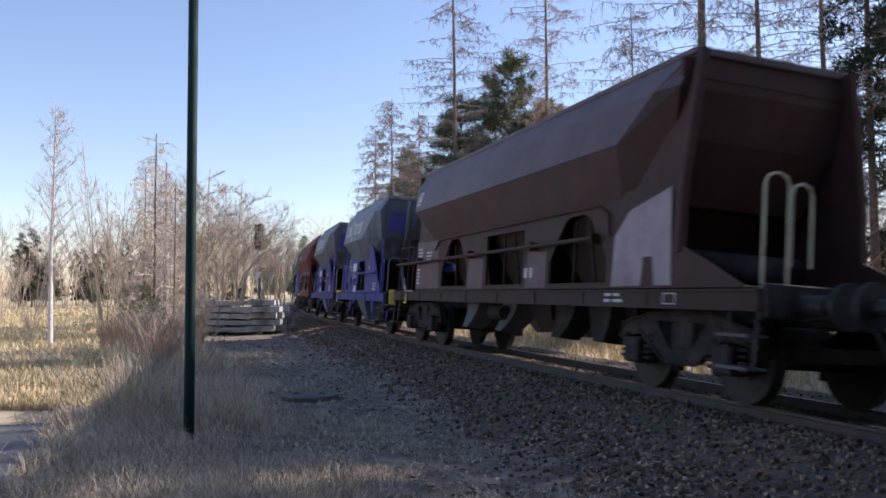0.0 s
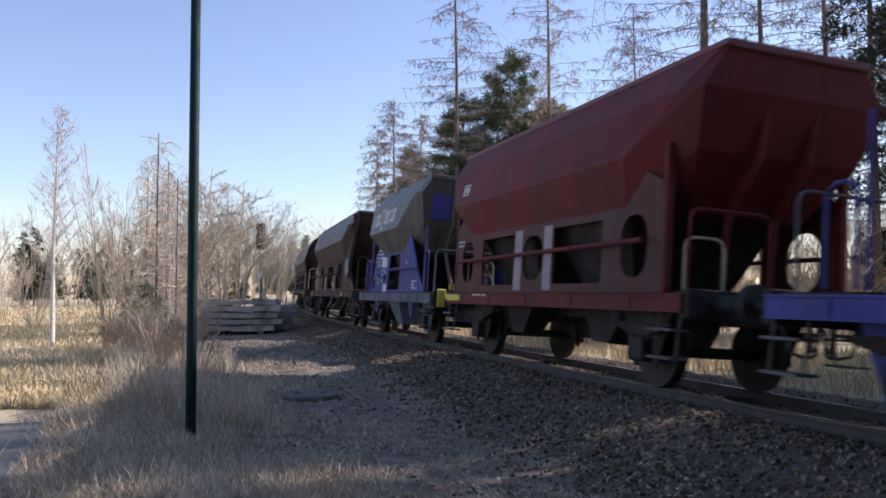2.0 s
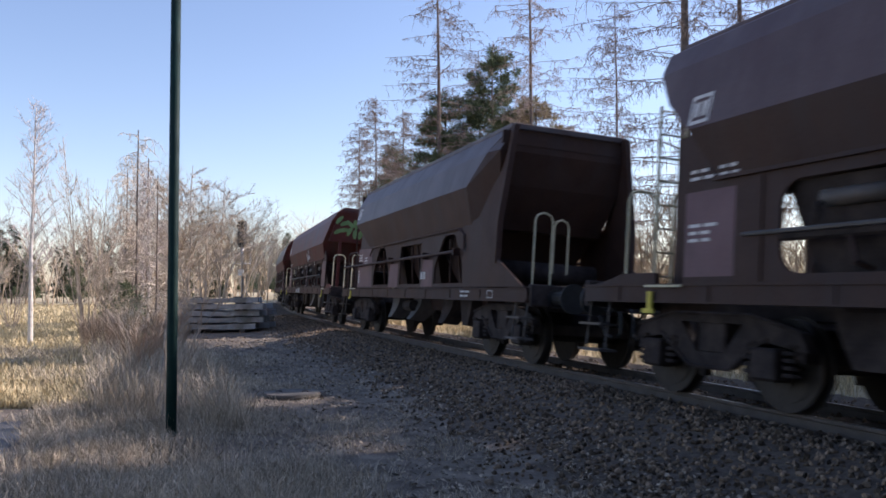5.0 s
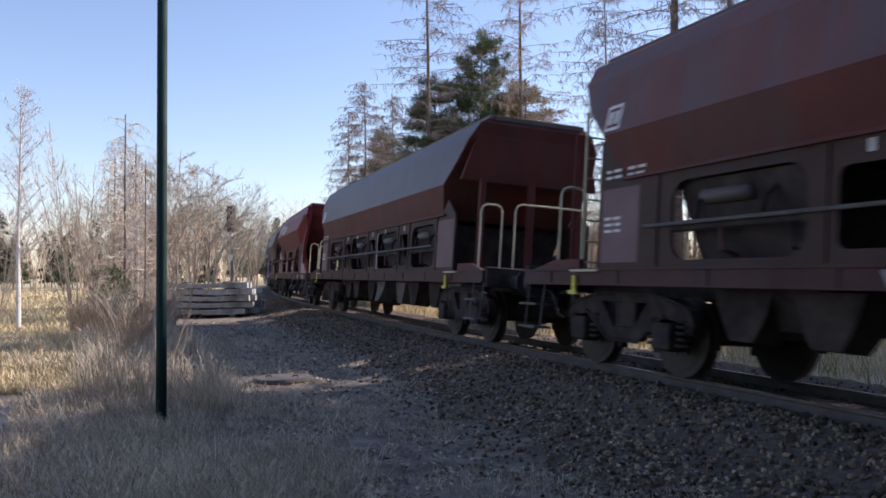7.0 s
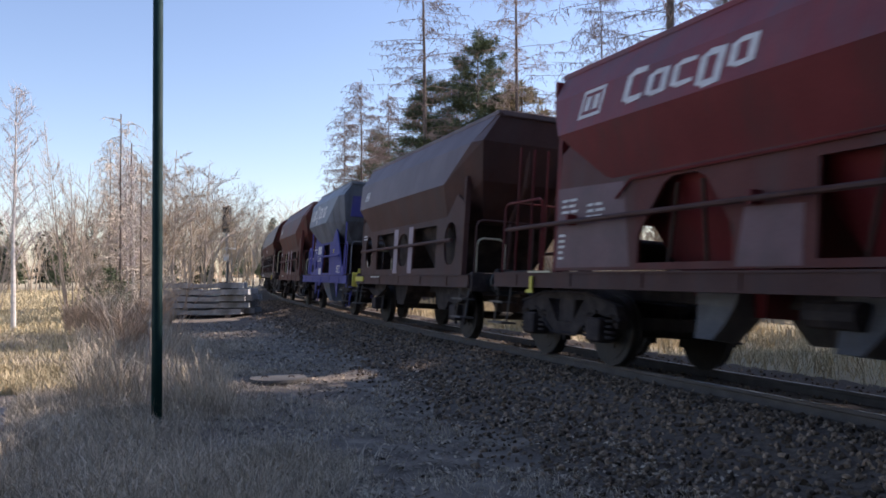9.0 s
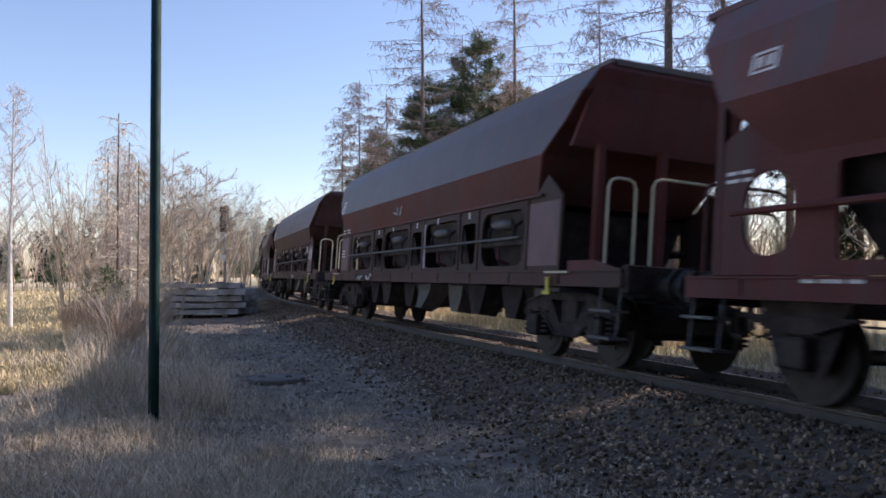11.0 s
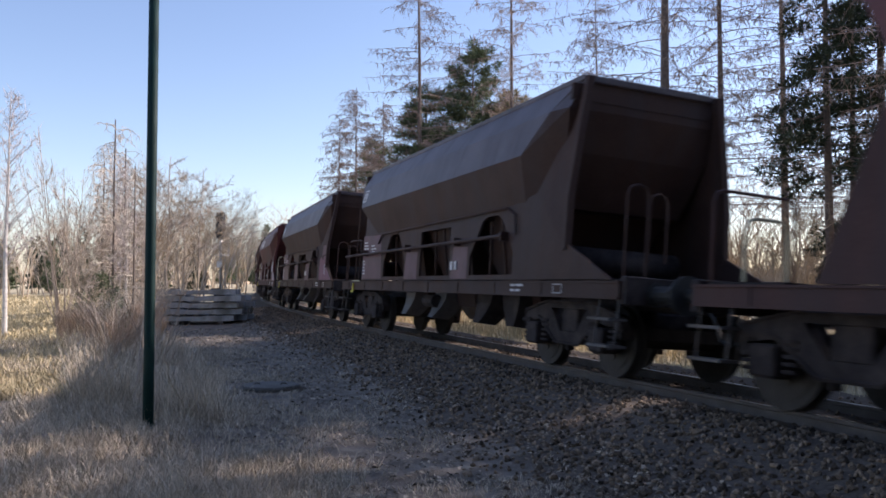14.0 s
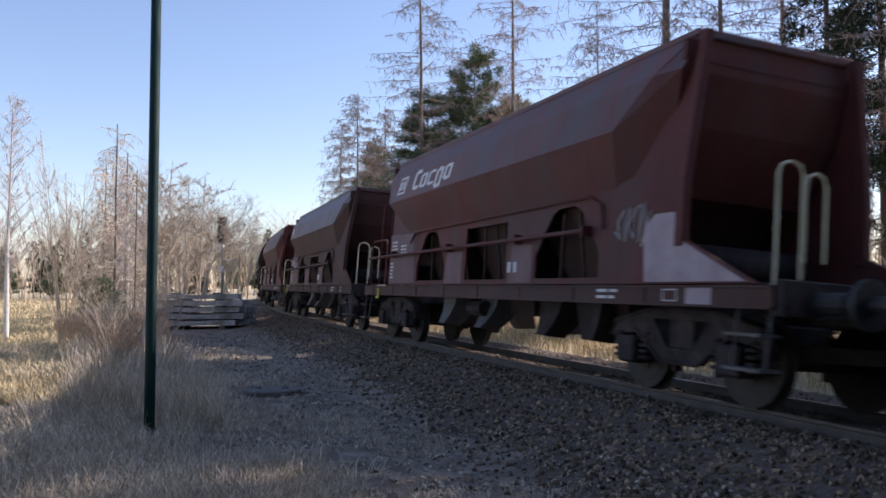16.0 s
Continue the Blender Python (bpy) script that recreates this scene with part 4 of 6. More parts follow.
def wagon_two(label, paint="red", four=False, stripe=False, upper=None):
    """Short hopper wagon with angular body; on two axles, or on bogies."""
    w = thing("hopper_wagon", label, "freight wagon", group="wagons of the ballast train")
    P = PAINT[paint]
    kind = "four" if four else "two"
    part("hopper", lambda: hopper_two_tone(LEV_TWO, P, UPPER_TONE[upper or paint], 2.9, UPPER_TONE["brown"] if four else None), P, w, key=("t", "hop", paint, upper))
    part("rim", lambda: rim_mesh(*LEV_TWO[0][:3]), UPPER_TONE[paint], w, key=("t", "rim", paint))
    e = 3.75
    outer = [(-e, 1.17), (e, 1.17), (e - 0.1, 2.5), (3.0, 2.8), (2.72, 2.26), (-2.72, 2.26), (-3.0, 2.8), (-e + 0.1, 2.5)]
    holes = [rounded(0.0, 1.72, 0.75, 0.72, 0.3, 5), rounded(3.05, 1.75, 0.62, 0.8, 0.28, 5), rounded(-3.05, 1.75, 0.62, 0.8, 0.28, 5), rounded(1.5, 1.72, 1.5, 0.85, 0.06), rounded(-1.5, 1.72, 1.5, 0.85, 0.06)]
    if four:
        outer = [(-4.4, 1.17), (4.4, 1.17), (3.65, 2.95), (3.0, 2.8), (2.72, 2.26), (-2.72, 2.26), (-3.0, 2.8), (-3.65, 2.95)]
        holes = holes[:1] + holes[3:]
    side_panels(w, kind, outer, holes, PAINT["oxide"] if paint == "red" else P, 1.3)
    for i, cx in enumerate((1.5, -1.5)):
        part("discharge_funnel", lambda: funnel_mesh(cx, 1.2, 0.7, 2.25), M_RUNNING, w, key=("t", "fun", i))
        for sy in (-1, 1):
            part("chute", lambda: chute_mesh(cx, 0.55, 1.0, sy), M_CHUTE if four else M_RUNNING, w, key=("t", kind, "chute", i, sy))
    for sy in (-1, 1):
        part("pipe", lambda: MB().tube([(-3.4, sy * 1.42, 1.76), (3.4, sy * 1.42, 1.8)], 0.036, 8), P, w, key=("t", "pipe", sy, paint))
    half = 6.6 if four else 4.8
    for sx in (-1, 1):
        for sy in () if four else (-1, 1):
            part("end_leg", lambda: MB().box(sx * 3.72 - 0.045, sx * 3.72 + 0.045, sy * 1.28 - 0.05, sy * 1.28 + 0.05, 1.16, 2.95, 0.012), P, w, key=("t", "leg", sx, sy, paint))
        for y in (-0.35, 0.35):
            part("end_rib", lambda: MB().tube([(sx * 4.3, y, 3.85), (sx * (4.15 if sx > 0 else 3.55), y, 2.8), (sx * (3.6 if sx > 0 else 2.8), y, 2.2), (sx * 3.5, y, 1.2)], 0.05, 5), P, w, key=("t", "erib", sx, y, paint))
        xe = sx * (half - 0.75)
        part("handrail", lambda: cross_rail(xe, -1.2, -0.1, 1.2, 2.15), P, w, key=("t", kind, "hr", sx, paint))
        part("handrail", lambda: cross_rail(xe - sx * 0.3, -1.05, -0.5, 1.2, 1.85), M_HANDRAIL, w, key=("t", kind, "hr2", sx))
    undercarriage(w, kind, half, (4.3, -4.3) if four else (2.9, -2.9), P, (0.94, 1.16))
    emblem(w, LEV_TWO, 1, -3.2, 0.3, 0.34, 0.32)
    for x0, x1 in ((-0.72, -0.42), (0.42, 0.7)):
        marking(w, plate([(x0, 1.2), (x1, 1.2), (x1, 2.2), (x0, 2.2)], [], -1.326, -1.321), M_PATCH, "pale_patch")
    if four:
        marking(w, plate([(3.2, 1.2), (4.35, 1.2), (3.98, 2.1), (3.2, 2.12)], [], -1.326, -1.321), M_PATCH, "pale_patch")
        marking(w, slope_shape(LEV_TWO, 1, [(-3.2, 0.25), (-2.5, 0.25), (-2.2, 0.8), (-2.9, 0.8)]), M_PATCH, "pale_patch")
        marking(w, plate([(-0.42, 1.78), (0.3, 1.78), (0.3, 2.1), (-0.42, 2.1)], [], -1.329, -1.327), M_FADED, "faded_patch")
    marking(w, bars_block(-3.6, 2.15, 2, 2, -1.324, 0.2))
    marking(w, bars_block(-2.6, 1.1, 3, 1, -1.343, 0.3, 0.06))
    if stripe:
        part("warning_board", MB().box(-half + 0.62, -half + 0.68, -1.3, -0.6, 1.22, 1.34), M_YELLOW, w)
        part("warning_board", MB().box(-half + 0.66, -half + 1.5, -1.37, -1.345, 1.0, 1.12), M_YELLOW, w)
    return w


def wagon_blue(label, paint="blue", top="slate", dirty=False):
    """Two-axle ballast hopper wagon, slate hopper on blue legs, with broad white lettering on the slope."""
    w = thing("ballast_wagon", label, "freight wagon", group="wagons of the ballast train")
    P, T = PAINT[paint], PAINT[top]
    part("hopper", lambda: hopper_two_tone(LEV_BLUE, T, UPPER_TONE[top], 2.8), T, w, key=("b", "hop", top))
    part("rim", lambda: rim_mesh(*LEV_BLUE[0][:3]), UPPER_TONE[top], w, key=("b", "rim", top))
    outer = [(-2.85, 1.17), (3.08, 1.17), (2.5, 1.8), (1.68, 2.68), (1.15, 2.24), (-1.15, 2.24), (-1.85, 2.7)]
    holes = [[(-0.62, 1.24), (0.78, 1.24), (0.72, 2.18), (-0.45, 2.18)], rounded(-1.72, 1.54, 0.27, 0.32, 0.13, 5), rounded(-1.0, 1.6, 0.26, 0.2, 0.08)]
    side_panels(w, "b", outer, holes, P, 1.24)
    part("discharge_funnel", lambda: funnel_mesh(-0.1, 1.15, 0.6, 2.25), M_RUNNING, w, key=("b", "fun"))
    for sy in (-1, 1):
        part("chute", lambda: MB().loft([[(-0.62, sy * 0.6, 1.0), (0.62, sy * 0.6, 1.0), (0.62, sy * 1.2, 1.0), (-0.62, sy * 1.2, 1.0)], [(-0.3, sy * 0.6, 0.7), (0.66, sy * 0.6, 0.7), (0.66, sy * 1.15, 0.7), (-0.3, sy * 1.15, 0.7)], [(0.12, sy * 0.55, 0.34), (0.72, sy * 0.55, 0.34), (0.72, sy * 1.05, 0.34), (0.12, sy * 1.05, 0.34)]]), PAINT["slate"], w, key=("b", "chute", sy))
        for k, poly in enumerate(([(1.55, 0.95), (2.1, 0.95), (2.06, 0.62), (1.98, 0.5), (1.86, 0.62)], [(-2.15, 0.95), (-1.72, 0.95), (-1.95, 0.6), (-2.08, 0.5)])):
            part("gusset_leg", lambda: MB().prism(poly, sy * 1.18 - 0.015, sy * 1.18 + 0.015), P, w, key=("b", "leg", k, sy, paint))
        part("pipe", lambda: MB().tube([(-0.3, sy * 1.4, 1.77), (3.05, sy * 1.4, 1.75)], 0.035, 8), P, w, key=("b", "pipe", sy, paint))
    for sx in (-1, 1):
        for y in (-0.45, 0.45):
            part("end_rib", lambda: MB().tube([(sx * 2.72, y, 3.95), (sx * (2.62 if sx > 0 else 2.42), y, 2.84), (sx * (2.15 if sx > 0 else 1.5), y, 2.2), (sx * 2.9, y, 1.2)], 0.05, 5), T, w, key=("b", "erib", sx, y, top))
        for sy in (-1, 1):
            if sx > 0:
                part("end_band", lambda: MB().loft([[(2.68, sy * 0.5, 3.6), (2.68, sy * 1.0, 3.6), (2.6, sy * 1.0, 3.6), (2.6, sy * 0.5, 3.6)], [(2.57, sy * 0.5, 2.98), (2.57, sy * 1.02, 2.98), (2.5, sy * 1.02, 2.98), (2.5, sy * 0.5, 2.98)]]), P, w, key=("b", "band", sy, paint))
        part("handrail", lambda: cross_rail(sx * 3.9, -1.2, 1.2, 1.2, 2.15, 0.02), PAINT["slate"], w, key=("b", "hr", sx))
        part("handrail", lambda: loop_rail(sx * 3.15, sx * 3.5, 1.2, 2.15, -1.25), P, w, key=("b", "hr2", sx, paint))
        part("grab_pole", lambda: MB().tube([(sx * 3.05, -1.22, 1.2), (sx * 3.05, -1.22, 2.75)], 0.025, 6), P, w, key=("b", "gp", sx, paint))
        part("brace", lambda: MB().tube([(sx * 3.95, 0.3, 1.25), (sx * 2.2, 0.3, 2.6)], 0.03, 6), M_RUNNING, w, key=("b", "brace", sx))
    part("ladder", lambda: ladder_mesh(3.6, 0.0, 1.2, 3.3), M_RUNNING, w, key=("b", "lad"))
    part("brake_box", lambda: MB().box(4.16, 4.26, -1.2, -1.02, 0.85, 1.25, 0.02), M_YELLOW, w, key=("b", "box"))
    undercarriage(w, "blue", 4.8, (2.8, -2.8), PAINT["slate"] if top == "olive" else P, (0.92, 1.15))
    u = -2.2
    for k in range(7):
        wd = 0.35 if k in (1, 4, 6) else 0.19
        h = 0.66 if k in (2, 3) else 0.5
        marking(w, slope_rings(LEV_BLUE, 1, u, 0.26 - (0.22 if k == 3 else 0), wd, h + (0.15 if k == 3 else 0), 0.2, gap=k in (0, 2, 3, 5)), name="marking")
        u += wd + 0.14
    marking(w, plate([(-1.44, 1.88), (-0.8, 1.88), (-0.8, 2.15), (-1.44, 2.15)], [], -1.266, -1.261), name="label_board")
    marking(w, plate([(-1.18, 1.19), (-0.72, 1.19), (-0.72, 1.4), (-1.18, 1.4)], [], -1.266, -1.261), name="label_board")
    marking(w, frame_box(-1.42, -1.2, 1.64, 1.83, -1.261, 0.02))
    marking(w, frame_box(-1.12, -0.86, 1.66, 1.84, -1.261, 0.02))
    marking(w, bars_block(-1.1, 1.78, 1, 2, -1.262, 0.2, 0.02))
    part("hatch", lambda: MB().box(-2.5, -2.28, -1.29, -1.255, 1.28, 1.54, 0.01), M_RUNNING, w, key=("b", "hatch"))
    part("spray_dot", lambda: MB().box(1.42, 1.52, -1.275, -1.26, 1.88, 1.98, 0.02), M_YELLOW, w, key=("b", "dot"))
    marking(w, frame_box(2.2, 2.6, 1.24, 1.46, -1.261, 0.014))
    if top == "olive":
        rnd = random.Random(2)
        for cx in (-1.9, -1.5):
            marking(w, scribble([(cx + 0.06 * k, 1.5 + rnd.uniform(-0.13, 0.13)) for k in range(6)], -1.268, 0.012), name="scrawl")
        marking(w, bars_block(-1.8, 2.35, 3, 3, -1.264, 0.22, 0.05))
    marking(w, bars_block(-2.15, 2.25, 1, 3, -1.264, 0.2, 0.05))
    marking(w, bars_block(-1.86, 2.03, 1, 2, -1.264, 0.25, 0.05))
    marking(w, bars_block(2.1, 1.42, 2, 3, -1.264, 0.2))
    return w


TRAIN = []


def build_train():
    def put(q, w):
        TRAIN.append((q, w))
        w.matrix_basis = line_pose(q)
    put(-17.6, wagon_x("dull brown four-axle hopper wagon with grimy end posts", "brown"))
    put(-2.2, wagon_x("dull brown four-axle hopper wagon with steel end posts", "brown"))
    put(13.3, wagon_x("dull brown four-axle hopper wagon with pale sprayed patch", "brown", patch="graffiti"))
    put(25.75, wagon_blue("slate and blue two-axle ballast wagon with white lettering"))
    put(35.2, wagon_blue("slate and blue two-axle ballast wagon, lettered in white"))
    put(44.8, wagon_two("bright red two-axle hopper wagon with pale panels", "red", stripe=True, upper="plain_red"))
    put(54.3, wagon_blue("dusty olive and blue two-axle ballast wagon, white lettering", "blue", "olive"))
    put(66.5, wagon_x("dark brown four-axle hopper wagon with scrawled gusset", "dark", patch="scrawl", rails=PAINT["dark"]))
    put(83.3, wagon_round("long dark brown hopper wagon with rounded body", "dark", "brown"))
    put(100.55, wagon_x("dark grimy four-axle hopper wagon with end posts", "dark"))
    put(117.75, wagon_round("long brown hopper wagon with green spray paint", "oxide", "oxide", face=True, scrawl=5))
    put(136.0, wagon_round("long red-oxide hopper wagon under grey dust film", "oxide", "grey"))
    put(153.3, wagon_x("red four-axle hopper wagon with bold white marking", "red", cargo=True, patch="gusset"))
    put(165.6, wagon_two("brown two-axle hopper wagon with striped warning boards", "brown", stripe=True))
    put(175.1, wagon_blue("slate and blue two-axle ballast wagon with pale hopper"))
    put(184.3, wagon_two("dark brown two-axle hopper wagon with angular body", "oxide"))
    put(197.75, wagon_round("long red-oxide hopper wagon with grey roof slopes", "oxide", "grey", scrawl=9))
    put(216.0, wagon_round("long brown hopper wagon with scraped end panel", "brown", scrawl=13))
    put(231.8, wagon_two("brown hopper wagon on bogies with pale side panels", "brown", four=True, upper="oxide"))
    put(246.0, wagon_x("dark four-axle hopper wagon with dusty, paler upper slopes", "dark", rails=PAINT["dark"]))
    put(261.4, wagon_x("dark brown four-axle hopper wagon with rose-coloured gusset", "dark", patch="rose", rails=PAINT["dark"]))
    put(276.6, wagon_x("faded red four-axle hopper wagon with white marking", "oxide", cargo=True, patch="lettered gusset"))
    put(292.0, wagon_x("brown four-axle hopper wagon with red grab poles", "brown"))
    put(307.3, wagon_x("red-oxide four-axle hopper wagon with end posts", "oxide"))
    put(324.0, wagon_round("long dark hopper wagon near the train's tail", "dark"))
    put(342.0, wagon_round("long brown hopper wagon with rounded flanks", "brown"))


build_train()
SPEED = 16.5


def motions():
    for q, w in TRAIN:
        walk(w, [(0.5 * i, line_pose(q - SPEED * 0.5 * i)) for i in range(33)])
    place = dict((w.name, q) for q, w in TRAIN)
    for w, ws in WHEELS:
        base = ws.matrix_basis.translation.copy()
        q = place[w.name]
        t0, t1 = max(0.0, (q - 48) / SPEED), min(16.0, (q + 12) / SPEED)
        rows = []
        if t1 > t0:
            n0, n1 = int(t0 * 30), int(t1 * 30)
            if n0 > 0:
                rows.append((0, Matrix.Translation(base)))
            for k in range(n0, n1 + 1):
                rows.append((k / 30, Matrix.Translation(base) @ Matrix.Rotation(SPEED * (k - n0) / 30 / 0.46, 4, "Y")))
            if n1 < 480:
                rows.append((16.0, rows[-1][1]))
            walk(ws, rows)


# ---------- lineside things ----------
def build_pole():
    x, y = -3.145, 8.75
    z = ground_z(x, y)
    p = thing("lamp_post", "dark green painted steel post standing in dry grass", "post", pose(x, y, z - 0.02))
    part("shaft", MB().tube([(0, 0, -0.3), (0, 0, 1.0), (0.0, 0, 6.2)], 0.059, 16, 0.0525), M_POLE, p, smooth=True)
    part("collar", MB().tube([(0, 0, -0.1), (0, 0, 0.1)], 0.074, 16), M_POLE, p, smooth=True)
    part("cap", MB().tube([(0, 0, 6.2), (0, 0, 6.24)], 0.06, 16, 0.03), M_POLE, p)


build_pole()


def build_signal():
    x, y = -12.3, 45.0
    z = ground_z(x, y)
    s = thing("railway_signal", "tall light signal with black head on grey mast", "signal", pose(x, y, z, 0, 0, -24))
    part("mast", MB().tube([(0, 0, -0.3), (0, 0, 5.35)], 0.07, 10), M_GALV, s, smooth=True)
    part("head", MB().box(-0.22, 0.22, -0.16, 0.12, 3.95, 5.4, 0.04), M_BLACK, s)
    for k in range(3):
        part("lamp_hood", MB().tube([(0, -0.16, 4.25 + 0.42 * k), (0, -0.36, 4.27 + 0.42 * k)], 0.11, 10, 0.1), M_BLACK, s)
    part("work_platform", MB().box(-0.35, 0.35, -0.3, 0.3, 3.0, 3.05), M_GALV, s)
    for dx in (-0.33, 0.33):
        part("stay", MB().tube([(dx, 0.28, 3.05), (dx, 0.28, 3.95)], 0.015, 5), M_GALV, s)
    part("ladder", MB().tube([(0.2, 0.15, 0), (0.2, 0.15, 3.0)], 0.02, 5), M_GALV, s)
    part("sign_plate", MB().box(-0.18, 0.18, -0.1, -0.085, 2.35, 2.7), M_WHITE, s)
    part("foundation", MB().box(-0.35, 0.35, -0.35, 0.35, -0.2, 0.25, 0.03), M_CONCRETE, s)


build_signal()


def concrete_sleeper():
    rings = []
    for x, hw, h in ((-1.6, 0.15, 0.2), (-0.65, 0.15, 0.2), (-0.45, 0.12, 0.16), (0.45, 0.12, 0.16), (0.65, 0.15, 0.2), (1.6, 0.15, 0.2)):
        rings.append([(x, -hw, 0), (x, hw, 0), (x, hw - 0.035, h), (x, -hw + 0.035, h)])
    return MB().loft(rings)


def build_stack():
    rnd = random.Random(4)
    cx, cy = -9.25, 31.6
    z0 = ground_z(cx, cy)
    for k in (-0.9, 0.9):
        b = thing("timber_bearer", "weathered timber bearer under stacked sleepers", "beam", pose(cx + k, cy, z0 - 0.02, 0, 0, 4), group="bearers under the stack")
        part("beam", lambda: MB().box(-0.1, 0.1, -1.3, 1.3, 0, 0.16, 0.01), M_SLEEPER, b, key="bearer")
    z = z0 + 0.14
    for layer in range(5):
        n = 7 if layer < 3 else (6 if layer == 3 else 2)
        for i in range(n):
            y = cy - 1.05 + i * 0.34 + rnd.uniform(-0.03, 0.03)
            o = thing("concrete_sleeper", "old pale grey concrete sleeper stacked beside the line", "sleeper",
                      pose(cx + rnd.uniform(-0.22, 0.22), y, z, 0, 0, 4 + rnd.uniform(-2.5, 2.5) + (rnd.uniform(-9, 9) if layer > 2 else 0)), group="stacked concrete sleepers")
            part("beam", concrete_sleeper, M_CONCRETE, o, key="csleeper")
            for sx in (-0.75, 0.75):
                part("fastening", lambda: MB().box(-0.09, 0.09, -0.12, 0.12, 0.2, 0.235, 0.01), M_RAIL, o, m=pose(sx, 0, 0), key="fasten")
        z += 0.245


build_stack()


def build_manhole():
    x, y = -2.58, 12.25
    z = ground_z(x, y)
    m = thing("manhole", "low round concrete shaft ring with heavy lid", "manhole", pose(x, y, z))
    part("ring", MB().tube([(0, 0, -0.2), (0, 0, 0.035)], 0.42, 28), M_OLDCONC, m)
    part("lid", MB().tube([(0, 0, 0.035), (0, 0, 0.07)], 0.43, 28, 0.415), M_OLDCONC, m, "weathered dark concrete lid")
    for k in (-0.2, 0.2):
        part("lifting_eye", MB().tube([(k - 0.05, 0, 0.065), (k - 0.03, 0, 0.09), (k + 0.03, 0, 0.09), (k + 0.05, 0, 0.065)], 0.01, 5), M_RAIL, m)


build_manhole()


# ---------- trees ----------
class Twigs:
    """Thin tapered shoots gathered fast into one mesh."""

    def __init__(self):
        self.v, self.f = [], []

    def shoot(self, pts, r0, r1, n=3):
        k = len(pts)
        o = len(self.v)
        for i, p in enumerate(pts):
            r = r0 + (r1 - r0) * i / (k - 1)
            d = pts[min(i + 1, k - 1)] - pts[max(i - 1, 0)]
            u = d.cross(Vector((0.3, 0.9, 0.2))) if abs(d.y) < 0.8 * d.length else d.cross(Vector((0.9, 0.1, 0.2)))
            u.normalize()
            w = d.cross(u).normalized()
            for j in range(n):
                a = 2 * math.pi * j / n
                self.v.append((p + r * (math.cos(a) * u + math.sin(a) * w))[:])
        for i in range(k - 1):
            for j in range(n):
                a, b = o + i * n + j, o + i * n + (j + 1) % n
                self.f.append((a, b, b + n, a + n))

    def blade(self, p, d, ln, wd, rnd):
        d = d.normalized()
        s = d.cross(Vector((rnd.uniform(-1, 1), rnd.uniform(-1, 1), rnd.uniform(-1, 1))))
        s = s.normalized() * wd
        o = len(self.v)
        self.v += [(p - s)[:], (p + s)[:], (p + d * ln)[:]]
        self.f.append((o, o + 1, o + 2))

    def mesh(self, name, material):
        me = bpy.data.meshes.new(name)
        me.from_pydata(self.v, [], self.f)
        me.materials.append(material)
        return me


def trunk_path(h, rnd, sway=0.02, n=9):
    x = y = 0.0
    out = []
    for i in range(n):
        out.append(Vector((x, y, h * i / (n - 1))))
        x += rnd.uniform(-1, 1) * sway * h / n
        y += rnd.uniform(-1, 1) * sway * h / n
    return out


def along(path, t):
    k = t * (len(path) - 1)
    i = min(int(k), len(path) - 2)
    return path[i].lerp(path[i + 1], k - i)


def larch_meshes(h, r, seed, low=0.25, reach=2.6, count=70, fine=1.0, thick=1.0, twig=None):
    rnd = random.Random(seed)
    path = trunk_path(h, rnd)
    trunk, tw = Twigs(), Twigs()
    trunk.shoot([Vector((0, 0, -0.4))] + path, r, 0.02, 9)
    for i in range(count):
        t = low + (0.99 - low) * (i / count) ** 0.95
        p = along(path, t)
        a = rnd.uniform(0, 6.28)
        ln = reach * (1.05 - t) ** 0.6 * rnd.uniform(0.6, 1.15) + 0.3
        d = Vector((math.cos(a), math.sin(a), 0))
        br = [p]
        for k in range(1, 6):
            f = k / 5
            br.append(p + d * ln * f + Vector((rnd.uniform(-0.06, 0.06), rnd.uniform(-0.06, 0.06), ln * (0.12 * f - 0.34 * f * f + 0.22 * f ** 3) + rnd.uniform(-0.04, 0.04))))
        tw.shoot(br, (0.018 + 0.022 * (1 - t) * ln / reach) * thick, 0.008 * thick, 3)
        for k in range(int((6 + 12 * ln / reach) * fine)):
            q = along(br, rnd.uniform(0.2, 1.0))
            l2 = rnd.uniform(0.2, 0.75)
            s = Vector((rnd.uniform(-1, 1), rnd.uniform(-1, 1), rnd.uniform(-0.7, 0.15))) * l2
            e = q + s
            tw.shoot([q, q.lerp(e, 0.5) + Vector((0, 0, 0.02)), e + Vector((0, 0, -0.14 * l2 * 2))], 0.012 * thick, 0.006 * thick, 3)
            for c in range(2):
                g = q.lerp(e, rnd.uniform(0.3, 1))
                tw.shoot([g, g + Vector((rnd.uniform(-0.12, 0.12), rnd.uniform(-0.12, 0.12), -rnd.uniform(0.02, 0.22)))], 0.012 * thick, 0.007 * thick, 3)
    return trunk.mesh("trunk", M_BARK), tw.mesh("crown", twig or M_TWIG)


